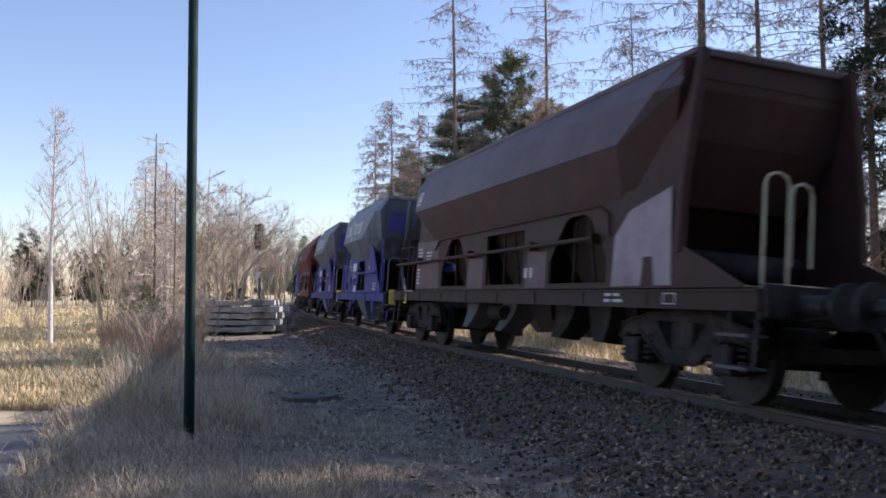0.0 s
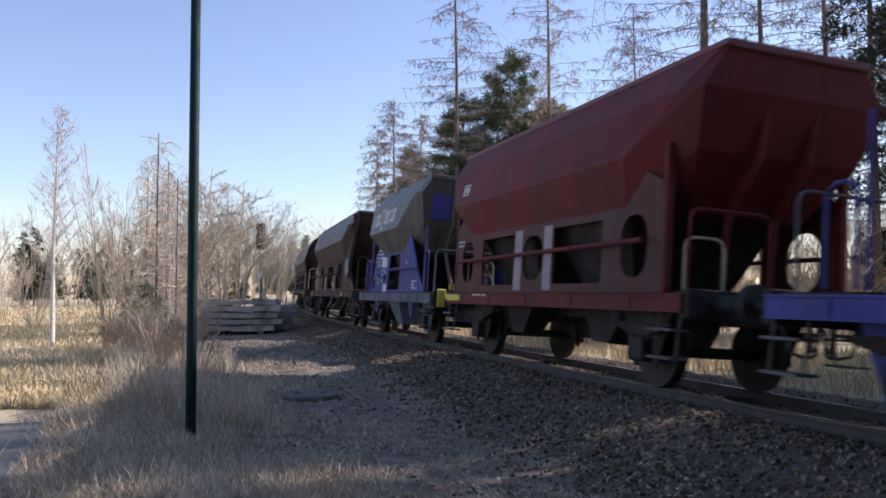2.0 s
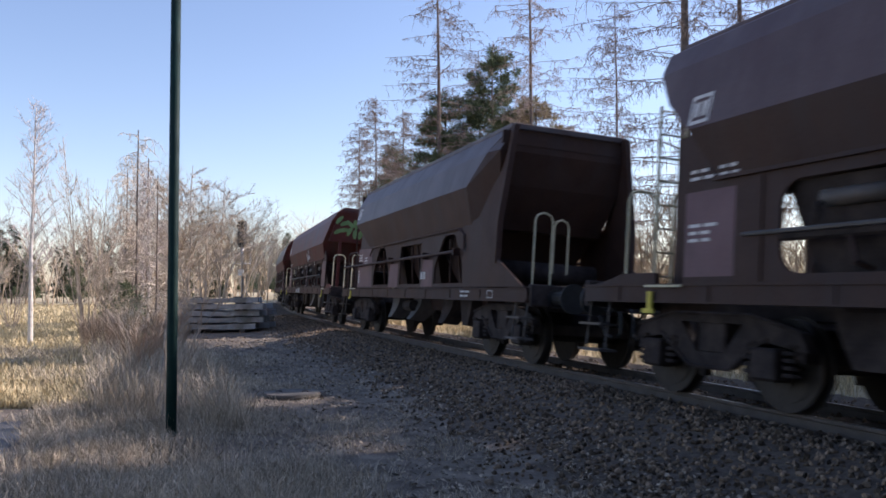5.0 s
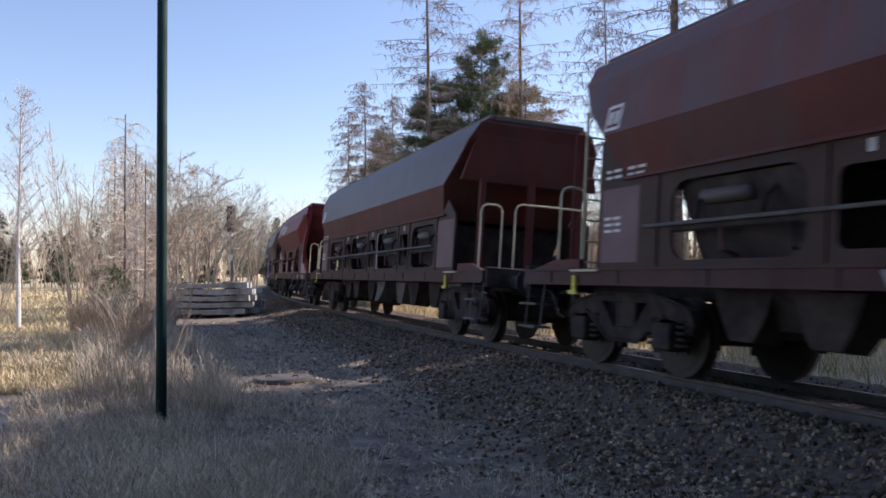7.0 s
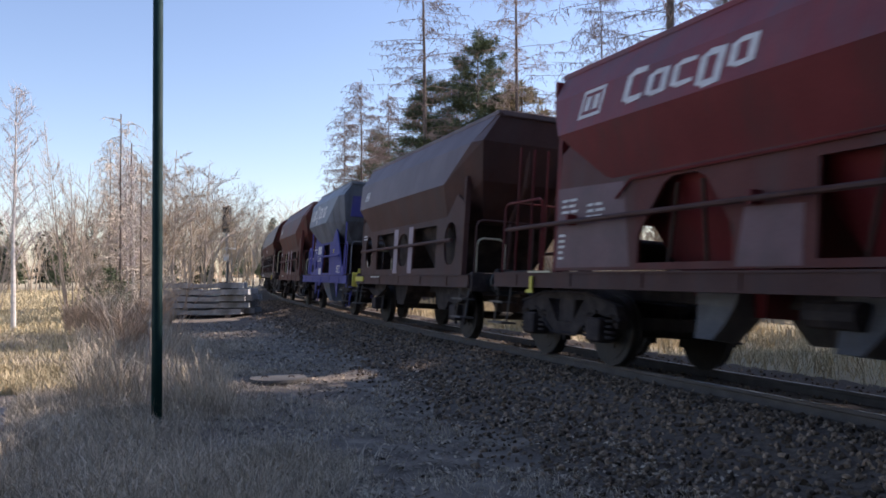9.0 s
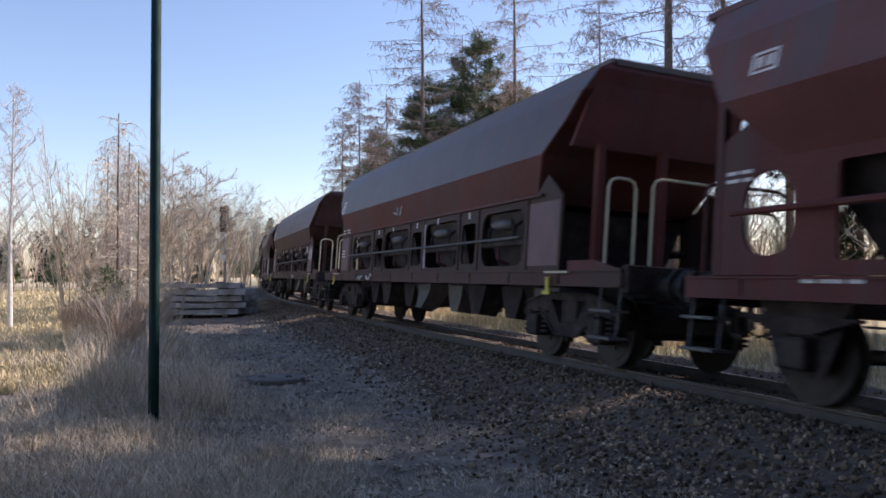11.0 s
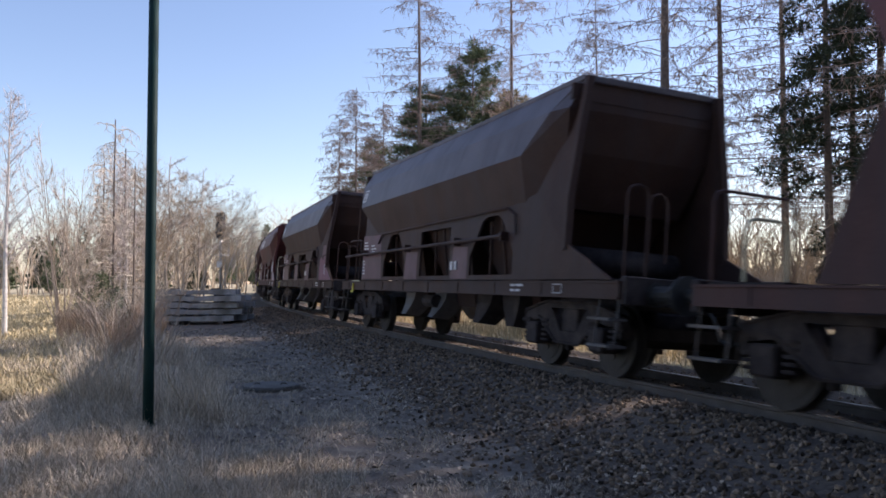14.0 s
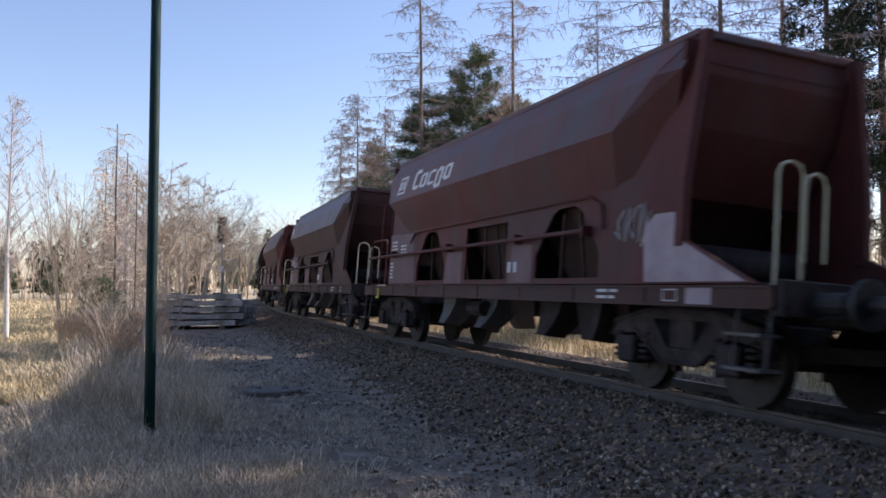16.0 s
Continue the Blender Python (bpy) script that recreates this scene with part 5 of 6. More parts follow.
def conifer_meshes(h, r, seed, material, low=0.15, reach=2.4, count=60, clump=26, blade=0.2, droop=0.2, ragged=0.3, wide=0.024):
    rnd = random.Random(seed)
    path = trunk_path(h, rnd, 0.012)
    trunk, lv = Twigs(), Twigs()
    trunk.shoot([Vector((0, 0, -0.4))] + path, r, 0.03, 9)
    for i in range(count):
        t = low + (0.985 - low) * (i / count)
        p = along(path, t)
        a = rnd.uniform(0, 6.28)
        ln = (reach * (1.02 - t) ** 0.75 + 0.2) * rnd.uniform(1 - ragged, 1.1)
        d = Vector((math.cos(a), math.sin(a), 0))
        br = [p + d * ln * f + Vector((0, 0, ln * (0.1 * f - droop * 1.6 * f * f + 0.12 * f ** 3))) for f in (0, 0.3, 0.6, 0.85, 1)]
        trunk.shoot(br[::2], 0.02 + 0.02 * (1 - t), 0.006, 3)
        for c in range(max(3, int(ln * 7))):
            f = rnd.uniform(0.18, 1)
            q = along(br, f) + Vector((rnd.uniform(-1, 1), rnd.uniform(-1, 1), rnd.uniform(-0.6, 0.5))) * 0.3 * (1.15 - 0.5 * f) * min(1.0, ln / 1.2)
            for b in range(clump):
                v = Vector((rnd.gauss(0, 1), rnd.gauss(0, 1), rnd.gauss(0.15, 0.7))) + d * 0.5
                lv.blade(q + v * 0.09, v, blade * rnd.uniform(0.6, 1.3), wide, rnd)
    return trunk.mesh("trunk", M_BARK), lv.mesh("crown", material)


def broadleaf_meshes(h, r, seed, bark, twig, spread=0.35, depth=4, stems=1, base=0.25):
    """Leafless tree: forked limbs and fine twigs."""
    rnd = random.Random(seed)
    trunk, tw = Twigs(), Twigs()

    def grow(p, d, ln, rad, level):
        pts = [p]
        q = p
        seg = 4 if level < 2 else 2
        for k in range(seg):
            d = (d + Vector((rnd.uniform(-1, 1), rnd.uniform(-1, 1), rnd.uniform(-0.25, 0.75))) * 0.14).normalized()
            q = q + d * ln / seg
            pts.append(q)
        (trunk if level == 0 else tw).shoot(pts, rad, rad * 0.55, 7 if level == 0 else 3)
        if level >= depth:
            return
        n = rnd.randint(4, 6) if level == 0 else rnd.randint(3, 5)
        for k in range(n):
            f = rnd.uniform(0.35 if level else base, 1.0)
            a = rnd.uniform(0, 6.28)
            side = Vector((math.cos(a), math.sin(a), rnd.uniform(0.1, 0.6)))
            grow(along(pts, f), (d * (1 - spread) + side * spread * 1.5).normalized(), ln * rnd.uniform(0.42, 0.68), max(0.004, rad * 0.45), level + 1)

    for s in range(stems):
        a = rnd.uniform(0, 6.28)
        off = Vector((math.cos(a), math.sin(a), 0)) * (0.0 if stems == 1 else rnd.uniform(0.05, 0.5))
        lean = Vector((math.cos(a), math.sin(a), 0)) * (0.03 if stems == 1 else rnd.uniform(0.05, 0.35))
        grow(off + Vector((0, 0, -0.2)), (Vector((0, 0, 1)) + lean).normalized(), h * rnd.uniform(0.5, 0.66), r * rnd.uniform(0.7, 1), 0)
    return trunk.mesh("trunk", bark), tw.mesh("crown", twig)


def birch_meshes(h, r, seed):
    """Straight white stem, steep fine limbs and a veil of hanging twigs."""
    rnd = random.Random(seed)
    path = trunk_path(h, rnd, 0.03)
    trunk, tw = Twigs(), Twigs()
    trunk.shoot([Vector((0, 0, -0.3))] + path, r, 0.012, 8)
    for i in range(46):
        t = 0.28 + 0.7 * i / 46
        p = along(path, t)
        a = rnd.uniform(0, 6.28)
        ln = 1.9 * (1.08 - t) ** 0.6 * rnd.uniform(0.6, 1.1)
        d = Vector((math.cos(a), math.sin(a), 0))
        br = [p + d * ln * 0.62 * f + Vector((rnd.uniform(-0.04, 0.04), rnd.uniform(-0.04, 0.04), ln * (0.95 * f - 0.25 * f * f))) for f in (0, 0.25, 0.5, 0.75, 1)]
        tw.shoot(br, 0.02 * (1.2 - t), 0.007, 4)
        for k in range(int(4 + 4 * ln)):
            q = along(br, rnd.uniform(0.25, 1))
            l2 = rnd.uniform(0.25, 0.8)
            e = q + Vector((rnd.uniform(-0.6, 0.6), rnd.uniform(-0.6, 0.6), rnd.uniform(0.1, 0.8))) * l2
            tw.shoot([q, q.lerp(e, 0.5) + Vector((0, 0, 0.05)), e], 0.007, 0.004, 3)
            for c in range(2):
                g = q.lerp(e, rnd.uniform(0.3, 1))
                tw.shoot([g, g + Vector((rnd.uniform(-0.2, 0.2), rnd.uniform(-0.2, 0.2), rnd.uniform(-0.25, 0.2)))], 0.005, 0.003, 3)
    return trunk.mesh("trunk", M_BIRCH), tw.mesh("crown", M_BIRCHTWIG)


def fan_meshes(h, r, seed, stems, spread, bark):
    """Many-stemmed leafless shrub: slender shoots fanning up from one stool."""
    rnd = random.Random(seed)
    trunk, tw = Twigs(), Twigs()
    for s in range(stems):
        a = rnd.uniform(0, 6.28)
        out = Vector((math.cos(a), math.sin(a), 0))
        reach, top = spread * rnd.uniform(0.2, 1.0), h * rnd.uniform(0.6, 1.0)
        pts = [out * 0.1 + out * reach * (1.25 * f - 0.25 * f * f) + Vector((rnd.uniform(-0.05, 0.05), rnd.uniform(-0.05, 0.05), top * f - 0.2 * (f == 0))) for f in (0, 0.2, 0.4, 0.6, 0.8, 1)]
        trunk.shoot(pts, r * rnd.uniform(0.6, 1.1), 0.006, 4)
        for k in range(rnd.randint(11, 17)):
            f = rnd.uniform(0.25, 0.95)
            p = along(pts, f)
            b = a + rnd.uniform(-1.6, 1.6)
            ln = (1.15 - f) * top * rnd.uniform(0.15, 0.4)
            e = p + Vector((math.cos(b) * 0.5, math.sin(b) * 0.5, rnd.uniform(0.55, 1.0))) * ln
            mid = p.lerp(e, 0.5) + Vector((math.cos(b), math.sin(b), 0)) * 0.1 * ln
            tw.shoot([p, mid, e], 0.009, 0.004, 3)
            for c in range(3):
                g = p.lerp(e, rnd.uniform(0.3, 1))
                tw.shoot([g, g + Vector((rnd.uniform(-0.3, 0.3), rnd.uniform(-0.3, 0.3), rnd.uniform(0.05, 0.5))) * (0.4 + 0.4 * ln)], 0.0055, 0.003, 3)
    return trunk.mesh("trunk", bark), tw.mesh("crown", bark)


def arching_meshes(h, r, seed, bark, twig, limbs=9):
    """Leafless tree whose limbs rise steeply, then arch outwards under fine twigs."""
    rnd = random.Random(seed)
    path = trunk_path(h * 0.82, rnd, 0.12)
    trunk, tw = Twigs(), Twigs()
    trunk.shoot([Vector((0, 0, -0.3))] + path, r, 0.012, 7)
    for i in range(limbs):
        t = 0.2 + 0.75 * i / limbs
        p = along(path, t)
        a = i * 2.4 + rnd.uniform(-0.5, 0.5)
        out = Vector((math.cos(a), math.sin(a), 0))
        ln = h * 0.5 * (1.15 - t) * rnd.uniform(0.8, 1.2)
        pts = [p + out * ln * (0.35 * f + 0.55 * f * f) + Vector((rnd.uniform(-0.08, 0.08), rnd.uniform(-0.08, 0.08), ln * (1.05 * f - 0.5 * f * f))) for f in (0, 0.2, 0.4, 0.6, 0.8, 1)]
        tw.shoot(pts, r * 0.42 * (1.2 - t), 0.007, 4)
        for k in range(16):
            f = rnd.uniform(0.2, 1)
            q = along(pts, f)
            l2 = ln * rnd.uniform(0.14, 0.36)
            e = q + (out * rnd.uniform(0, 0.9) + Vector((rnd.uniform(-0.7, 0.7), rnd.uniform(-0.7, 0.7), rnd.uniform(-0.1, 0.8)))) * l2
            tw.shoot([q, q.lerp(e, 0.5) + Vector((0, 0, 0.08 * l2)), e], 0.011, 0.005, 3)
            for c in range(4):
                g = q.lerp(e, rnd.uniform(0.3, 1))
                tw.shoot([g, g + Vector((rnd.uniform(-0.4, 0.4), rnd.uniform(-0.4, 0.4), rnd.uniform(-0.15, 0.4))) * (0.3 + 0.4 * l2)], 0.006, 0.003, 3)
    return trunk.mesh("trunk", bark), tw.mesh("crown", twig)


def tree(name, label, meshes, x, y, turn=0.0, size=1.0, group="", category="tree"):
    z = ground_z(x, y)
    t = thing(name, label, category, group=group)
    t.matrix_basis = Matrix.LocRotScale((x, y, z), Euler((0, 0, radians(turn))), (size, size, size))
    for me, n in zip(meshes, ("trunk", "crown")):
        part(n, me, None, t)
    return t


def at(px, depth):
    """Plan point seen at a bearing (tangent to the right of +y) and a depth."""
    return px * depth, depth


def build_woods():
    la = larch_meshes(21, 0.2, 11, 0.2, 4.1, 140, 1.25, 0.8)
    lt = larch_meshes(20, 0.18, 17, 0.2, 3.0, 46, 0.6, 1.7)
    lb = larch_meshes(20, 0.17, 12, 0.22, 3.6, 125, 1.2, 0.8)
    lc = larch_meshes(22, 0.2, 13, 0.16, 4.6, 130, 1.9, 0.62)
    ld = larch_meshes(14.5, 0.13, 14, 0.15, 3.2, 120, 1.4, 0.9)
    lab = "tall leafless larch with drooping twigs and old cones"
    for px, dep, me, turn in ((-0.030, 43, la, 0), (0.085, 40, lb, 40), (0.275, 24, lc, 80), (0.341, 29, lb, 120), (-0.107, 54, ld, 10), (-0.075, 58, ld, 200),
                              (0.42, 33, la, 70), (0.505, 30, lb, 210), (-0.128, 64, ld, 130), (0.02, 66, la, 300), (0.19, 52, lb, 333), (0.62, 22, la, 99)):
        x, y = at(px, dep)
        tree("larch", lab, me, x, y, turn, group="larches beyond the line")
    pa = conifer_meshes(15.2, 0.16, 21, M_PINE, 0.2, 5.2, 100, 28, 0.38, 0.0)
    pb = conifer_meshes(12.5, 0.14, 22, M_PINE, 0.2, 4.4, 84, 28, 0.38, 0.0)
    pc = conifer_meshes(12, 0.14, 23, M_PINE_OLD, 0.2, 4.2, 84, 28, 0.34, 0.05)
    for px, dep, me, turn in ((0.037, 46, pa, 0), (-0.022, 45, pb, 90), (0.09, 44, pc, 30), (0.062, 47, pc, 150), (-0.085, 62, pb, 10)):
        x, y = at(px, dep)
        tree("pine", "dark green pine with uneven ragged crown", me, x, y, turn, group="pines beyond the line")
    sa = conifer_meshes(19, 0.2, 31, M_SPRUCE, 0.16, 3.2, 85, 18, 0.24, 0.28, wide=0.03)
    sb = conifer_meshes(17, 0.18, 32, M_SPRUCE, 0.3, 3.0, 75, 18, 0.24, 0.28, wide=0.03)
    # Bearings over 1 are spruces added out of view, shading the near ground.
    for px, dep, me, turn in ((0.475, 27, sb, 0), (0.54, 28, sa, 60), (0.63, 33, sa, 130), (1.15, 17, sb, 90), (1.7, 14, sa, 10), (0.75, 17, la, 33), (1.3, 22, sb, 140), (1.02, 19, sb, 222), (1.5, 10.8, sa, 61), (1.42, 13.4, sb, 99), (1.9, 11.5, sa, 170), (1.07, 13.6, sb, 12)):
        x, y = at(px, dep)
        tree("spruce", "dark spruce with drooping shaggy branches", me, x, y, turn, group="spruces beyond the line")
    # low growth and far edge of the wood beyond the line
    ba = broadleaf_meshes(3.2, 0.03, 41, M_BRUSH, M_BRUSH, 0.4, 3, 4)
    bb = broadleaf_meshes(2.2, 0.02, 42, M_BRUSH, M_PALEBRUSH, 0.4, 3, 5)
    fp = conifer_meshes(12.5, 0.14, 24, M_PINE, 0.12, 2.9, 44, 9, 0.62, 0.06, wide=0.075)
    fs = conifer_meshes(15, 0.16, 25, M_SPRUCE, 0.12, 2.8, 46, 9, 0.6, 0.25, wide=0.075)
    rnd = random.Random(8)
    for i in range(28):
        s, lat = rnd.uniform(-8, 75), rnd.uniform(6.0, 14)
        p = on_line(s, lat)
        tree("bush", "leafless brown bush at the wood's edge", (ba, bb)[i % 2], p.x, p.y, rnd.uniform(0, 360), rnd.uniform(0.6, 1.2), "bushes beyond the line", "bush")
    for i in range(12):
        s, lat = rnd.uniform(20, 150), rnd.uniform(30, 65)
        p = on_line(s, lat)
        tree("larch", lab, lt, p.x, p.y, rnd.uniform(0, 360), rnd.uniform(0.75, 1.0), "larches deeper in the wood")
    for i in range(22):
        s, lat = rnd.uniform(40, 190), rnd.uniform(16, 50)
        p = on_line(s, lat)
        tree("spruce", "dark spruce deeper in the wood", (fp, fs)[i % 2], p.x, p.y, rnd.uniform(0, 360), rnd.uniform(0.4, 0.6), "conifers deeper in the wood")
    us = conifer_meshes(12, 0.16, 26, M_SPRUCE, 0.06, 3.2, 32, 8, 0.85, 0.2, wide=0.11)
    # undergrowth that closes the wood low down
    for i in range(46):
        s, lat = -14 + 90 * (i / 46) + rnd.uniform(-1.5, 1.5), rnd.uniform(15, 30)
        p = on_line(s, lat)
        if i % 3:
            tree("bush", "pale leafless bush in the wood's undergrowth", bb, p.x, p.y, rnd.uniform(0, 360), rnd.uniform(1.2, 2.0), "bushes in the wood", "bush")
        else:
            tree("young_spruce", "young dark spruce in the wood's undergrowth", us, p.x, p.y, rnd.uniform(0, 360), rnd.uniform(0.24, 0.36), "undergrowth beyond the line")
    # sunlit brush low between the spruces
    for i in range(30):
        x, y = at(0.1 + 0.52 * i / 30 + rnd.uniform(-0.01, 0.01), rnd.uniform(25, 42))
        if lateral(x, y)[0] < 7:
            continue
        tree("bush", "tall pale leafless brush under the spruces", ba, x, y, rnd.uniform(0, 360), rnd.uniform(1.3, 2.1), "brush under the spruces", "bush")
    return ba, bb, fp, fs, us


BUSH_A, BUSH_B, PINE_B, PINE_C, CLOSE = build_woods()


def build_wood_behind():
    """Added unseen wood behind the path, there to dim sky light on the train."""
    rnd = random.Random(19)
    for i in range(22):
        a, r = radians(rnd.uniform(115, 262)), rnd.uniform(11, 24)
        x, y = r * math.sin(a), r * math.cos(a)
        if lateral(x, y)[0] < -10.5:
            tree("spruce", "dark spruce added unseen behind the path", (PINE_B, PINE_C)[i % 2], x, y, rnd.uniform(0, 360), rnd.uniform(0.8, 1.1), "spruces behind the path")


build_wood_behind()


def build_shade_trees():
    """Trees added out of view across the line, placed to shade the path."""
    for x, y, turn, size in ((18.6, 18.0, 40, 1.3), (19.3, 20.8, 170, 1.35)):
        tree("pine", "tall pine added unseen across the line to shade the path", PINE_B, x, y, turn, size, "pines shading the path")


build_shade_trees()


def build_closing_woods():
    """Unseen woods added on both sides of the line behind the camera to darken wagon ends, and the depth of the wood
    beyond it.
    """
    rnd = random.Random(29)
    for i in range(44):
        s, lat = -7 - 55 * (i / 44) + rnd.uniform(-1, 1), rnd.uniform(9, 20) * (1 if i % 2 else -1)
        p = on_line(s, lat)
        if p.length > 5 and p.y < -2:
            tree("spruce", "dark spruce added along the line, out of view", CLOSE, p.x, p.y, rnd.uniform(0, 360), rnd.uniform(1.3, 1.8), "spruces closing the line")
    for i in range(44):
        s, lat = -20 + 110 * (i / 44) + rnd.uniform(-1, 1), rnd.uniform(30, 58)
        p = on_line(s, lat)
        if 0.28 < p.x / max(1.0, p.y) < 0.56:
            continue
        tree("spruce", "dark spruce in the depth of the wood", CLOSE, p.x, p.y, rnd.uniform(0, 360), rnd.uniform(0.55, 0.8), "spruces in the depth of the wood")


build_closing_woods()


def build_verge():
    birch = birch_meshes(7.4, 0.085, 51)
    t = tree("birch", "slender white-barked leafless birch on the meadow", birch, -12.55, 23.4, 0, 0.94)
    tree("birch", "slender white-barked leafless birch on the verge", birch, -11.3, 28.5, 140, 0.8)
    tree("birch", "thin leaning young birch among scrub", birch, -10.6, 27.2, 250, 0.72)
    young = [larch_meshes(7.6, 0.055, 61, 0.12, 1.15, 44, 0.55, 0.8, M_PALEBRUSH), larch_meshes(6.6, 0.05, 62, 0.12, 1.0, 40, 0.55, 0.8, M_PALEBRUSH)]
    for px, dep, k, sz in ((-0.405, 27, 0, 0.92), (-0.392, 28.5, 1, 0.95), (-0.418, 29, 1, 0.9), (-0.38, 26, 1, 0.8), (-0.36, 30, 1, 0.85)):
        x, y = at(px, dep)
        tree("young_larch", "young leafless larch catching the sun", young[k], x, y, px * 999, sz, "young larches on the verge")
    al = [broadleaf_meshes(6.6, 0.045, 71, M_BRUSH, M_BRUSH, 0.3, 4, 3), broadleaf_meshes(5.4, 0.04, 72, M_BRUSH, M_PALEBRUSH, 0.34, 4, 4), broadleaf_meshes(6.0, 0.05, 73, M_PALEBRUSH, M_BRUSH, 0.36, 4, 2)]
    for px, dep, k, sz in ((-0.335, 39, 0, 1.05), (-0.31, 40, 2, 1.1), (-0.285, 44, 2, 1.05), (-0.43, 35, 2, 1.0), (-0.3, 50, 0, 1.1), (-0.27, 56, 0, 1.1), (-0.36, 36, 2, 0.9),
                           (-0.25, 58, 1, 1.4), (-0.33, 46, 1, 1.2), (-0.6, 40, 1, 0.8)):
        x, y = at(px, dep)
        tree("alder", "leafless alder clump in low winter sun", al[k], x, y, px * 777, sz, "bare trees on the verge")
    fans = [fan_meshes(6.2, 0.026, 201, 14, 2.1, M_STEM), fan_meshes(5.2, 0.024, 202, 12, 1.7, M_BRUSH)]
    for px, dep, k, sz in ((-0.465, 27.5, 0, 1.1), (-0.435, 30, 0, 1.05), (-0.375, 31, 1, 1.1), (-0.56, 34, 0, 0.9)):
        x, y = at(px, dep)
        tree("shrub", "tall leafless many-stemmed shrub on the verge", fans[k], x, y, px * 3333, sz, "fanned shrubs on the verge", "bush")
    arcs = [arching_meshes(8.6, 0.07, 211, M_STEM, M_STEM, 11), arching_meshes(7.6, 0.06, 212, M_STEM, M_BRUSH, 10)]
    for px, dep, k, sz, turn in ((-0.338, 35, 0, 1.0, 20), (-0.318, 38, 1, 1.05, 140), (-0.352, 33, 1, 0.95, 250), (-0.303, 36, 0, 0.92, 300), (-0.292, 43, 1, 0.95, 80), (-0.37, 38, 0, 0.95, 190)):
        x, y = at(px, dep)
        tree("alder", "leafless tree with arching twiggy limbs", arcs[k], x, y, turn, sz, "arching trees on the verge")
    stalks = fan_meshes(1.15, 0.005, 221, 9, 0.45, M_DEADSTALK)
    rs = random.Random(57)
    for i in range(20):
        px, dep = rs.uniform(-0.47, -0.31), rs.uniform(15.5, 24)
        x, y = at(px, dep)
        if lateral(x, y)[0] < -6.0:
            clump = tree("stalk_clump", "russet clump of dead weed stalks", stalks, x, y, rs.uniform(0, 360), rs.uniform(0.6, 1.15), "dead stalks on the verge", "weed")
            for piece in clump.children:
                tagged(piece, "thin dry weed stalks", kind="stuff")
    sap = broadleaf_meshes(2.4, 0.015, 81, M_STEM, M_STEM, 0.3, 2, 2)
    for x, y, sz in ((-3.75, 9.9, 1.0), (-4.63, 12.2, 1.0), (-6.3, 15.6, 0.8)):
        tree("sapling", "thin bare sapling rising from dry grass", sap, x, y, x * 500, sz, "saplings on the verge")
    rnd = random.Random(15)
    for i in range(7):
        px, dep = rnd.uniform(-0.47, -0.388), rnd.uniform(20, 30)
        x, y = at(px, dep)
        if lateral(x, y)[0] < -5.0:
            tree("bush", "low leafless scrub along the verge", (BUSH_A, BUSH_B)[i % 2], x, y, rnd.uniform(0, 360), rnd.uniform(0.5, 0.9), "scrub on the verge", "bush")
    sp = conifer_meshes(2.6, 0.04, 91, M_PINE, 0.05, 0.8, 40, 16, 0.12, 0.0)
    for px, dep in ((-0.41, 24), (-0.435, 29)):
        x, y = at(px, dep)
        tree("young_pine", "small green pine among bare scrub", sp, x, y, 0, 0.7, "young pines on the verge")
    # far side of the meadow
    far = [broadleaf_meshes(6.6, 0.07, 74 + k, M_BRUSH, (M_BRUSH, M_PALEBRUSH)[k % 2], 0.36, 3, 2) for k in range(3)]
    for i in range(60):
        px, dep = -0.62 + 0.46 * (i / 60) + rnd.uniform(-0.01, 0.01), rnd.uniform(75, 130)
        x, y = at(px, dep)
        if lateral(x, y)[0] < -6:
            tree("bare_tree", "leafless tree at the far edge of the meadow", far[i % 3], x, y, rnd.uniform(0, 360), rnd.uniform(0.9, 1.7) * dep / 100, "bare trees past the meadow")
    for i in range(22):
        px, dep = rnd.uniform(-0.62, -0.3), rnd.uniform(80, 125)
        x, y = at(px, dep)
        tree("pine", "dark pine at the far edge of the meadow", (PINE_B, PINE_C)[i % 2], x, y, rnd.uniform(0, 360), rnd.uniform(0.45, 0.62), "pines past the meadow")
    for i in range(40):
        px, dep = rnd.uniform(-0.34, -0.12), rnd.uniform(110, 190)
        x, y = at(px, dep)
        tree("bare_tree", "leafless tree far along the line", far[i % 3], x, y, rnd.uniform(0, 360), rnd.uniform(1.5, 2.3), "bare trees far along the line")
    for i in range(12):
        px, dep = rnd.uniform(-0.28, -0.16), rnd.uniform(160, 220)
        x, y = at(px, dep)
        tree("pine", "dark pine far along the line", PINE_B, x, y, rnd.uniform(0, 360), rnd.uniform(0.9, 1.15), "pines far along the line")


build_verge()


def build_far_woods():
    """Low wooded horizon all round."""
    rnd = random.Random(77)
    tw = Twigs()
    for i in range(1500):
        a = rnd.uniform(0, 6.283)
        rad = rnd.uniform(420, 700)
        x, y = rad * math.cos(a), rad * math.sin(a)
        h = rnd.uniform(6, 13)
        for k in range(5):
            q = Vector((x + rnd.uniform(-4, 4), y + rnd.uniform(-4, 4), -1))
            tw.shoot([q, q + Vector((0, 0, h * 0.5)), q + Vector((0, 0, h * rnd.uniform(0.8, 1.1)))], 2.4, 0.4, 3)
    me = tw.mesh("far_woods", M_BRUSH)
    tagged(new("far_woods", me), "low brown winter woods along the horizon", "woods", kind="stuff")


build_far_woods()


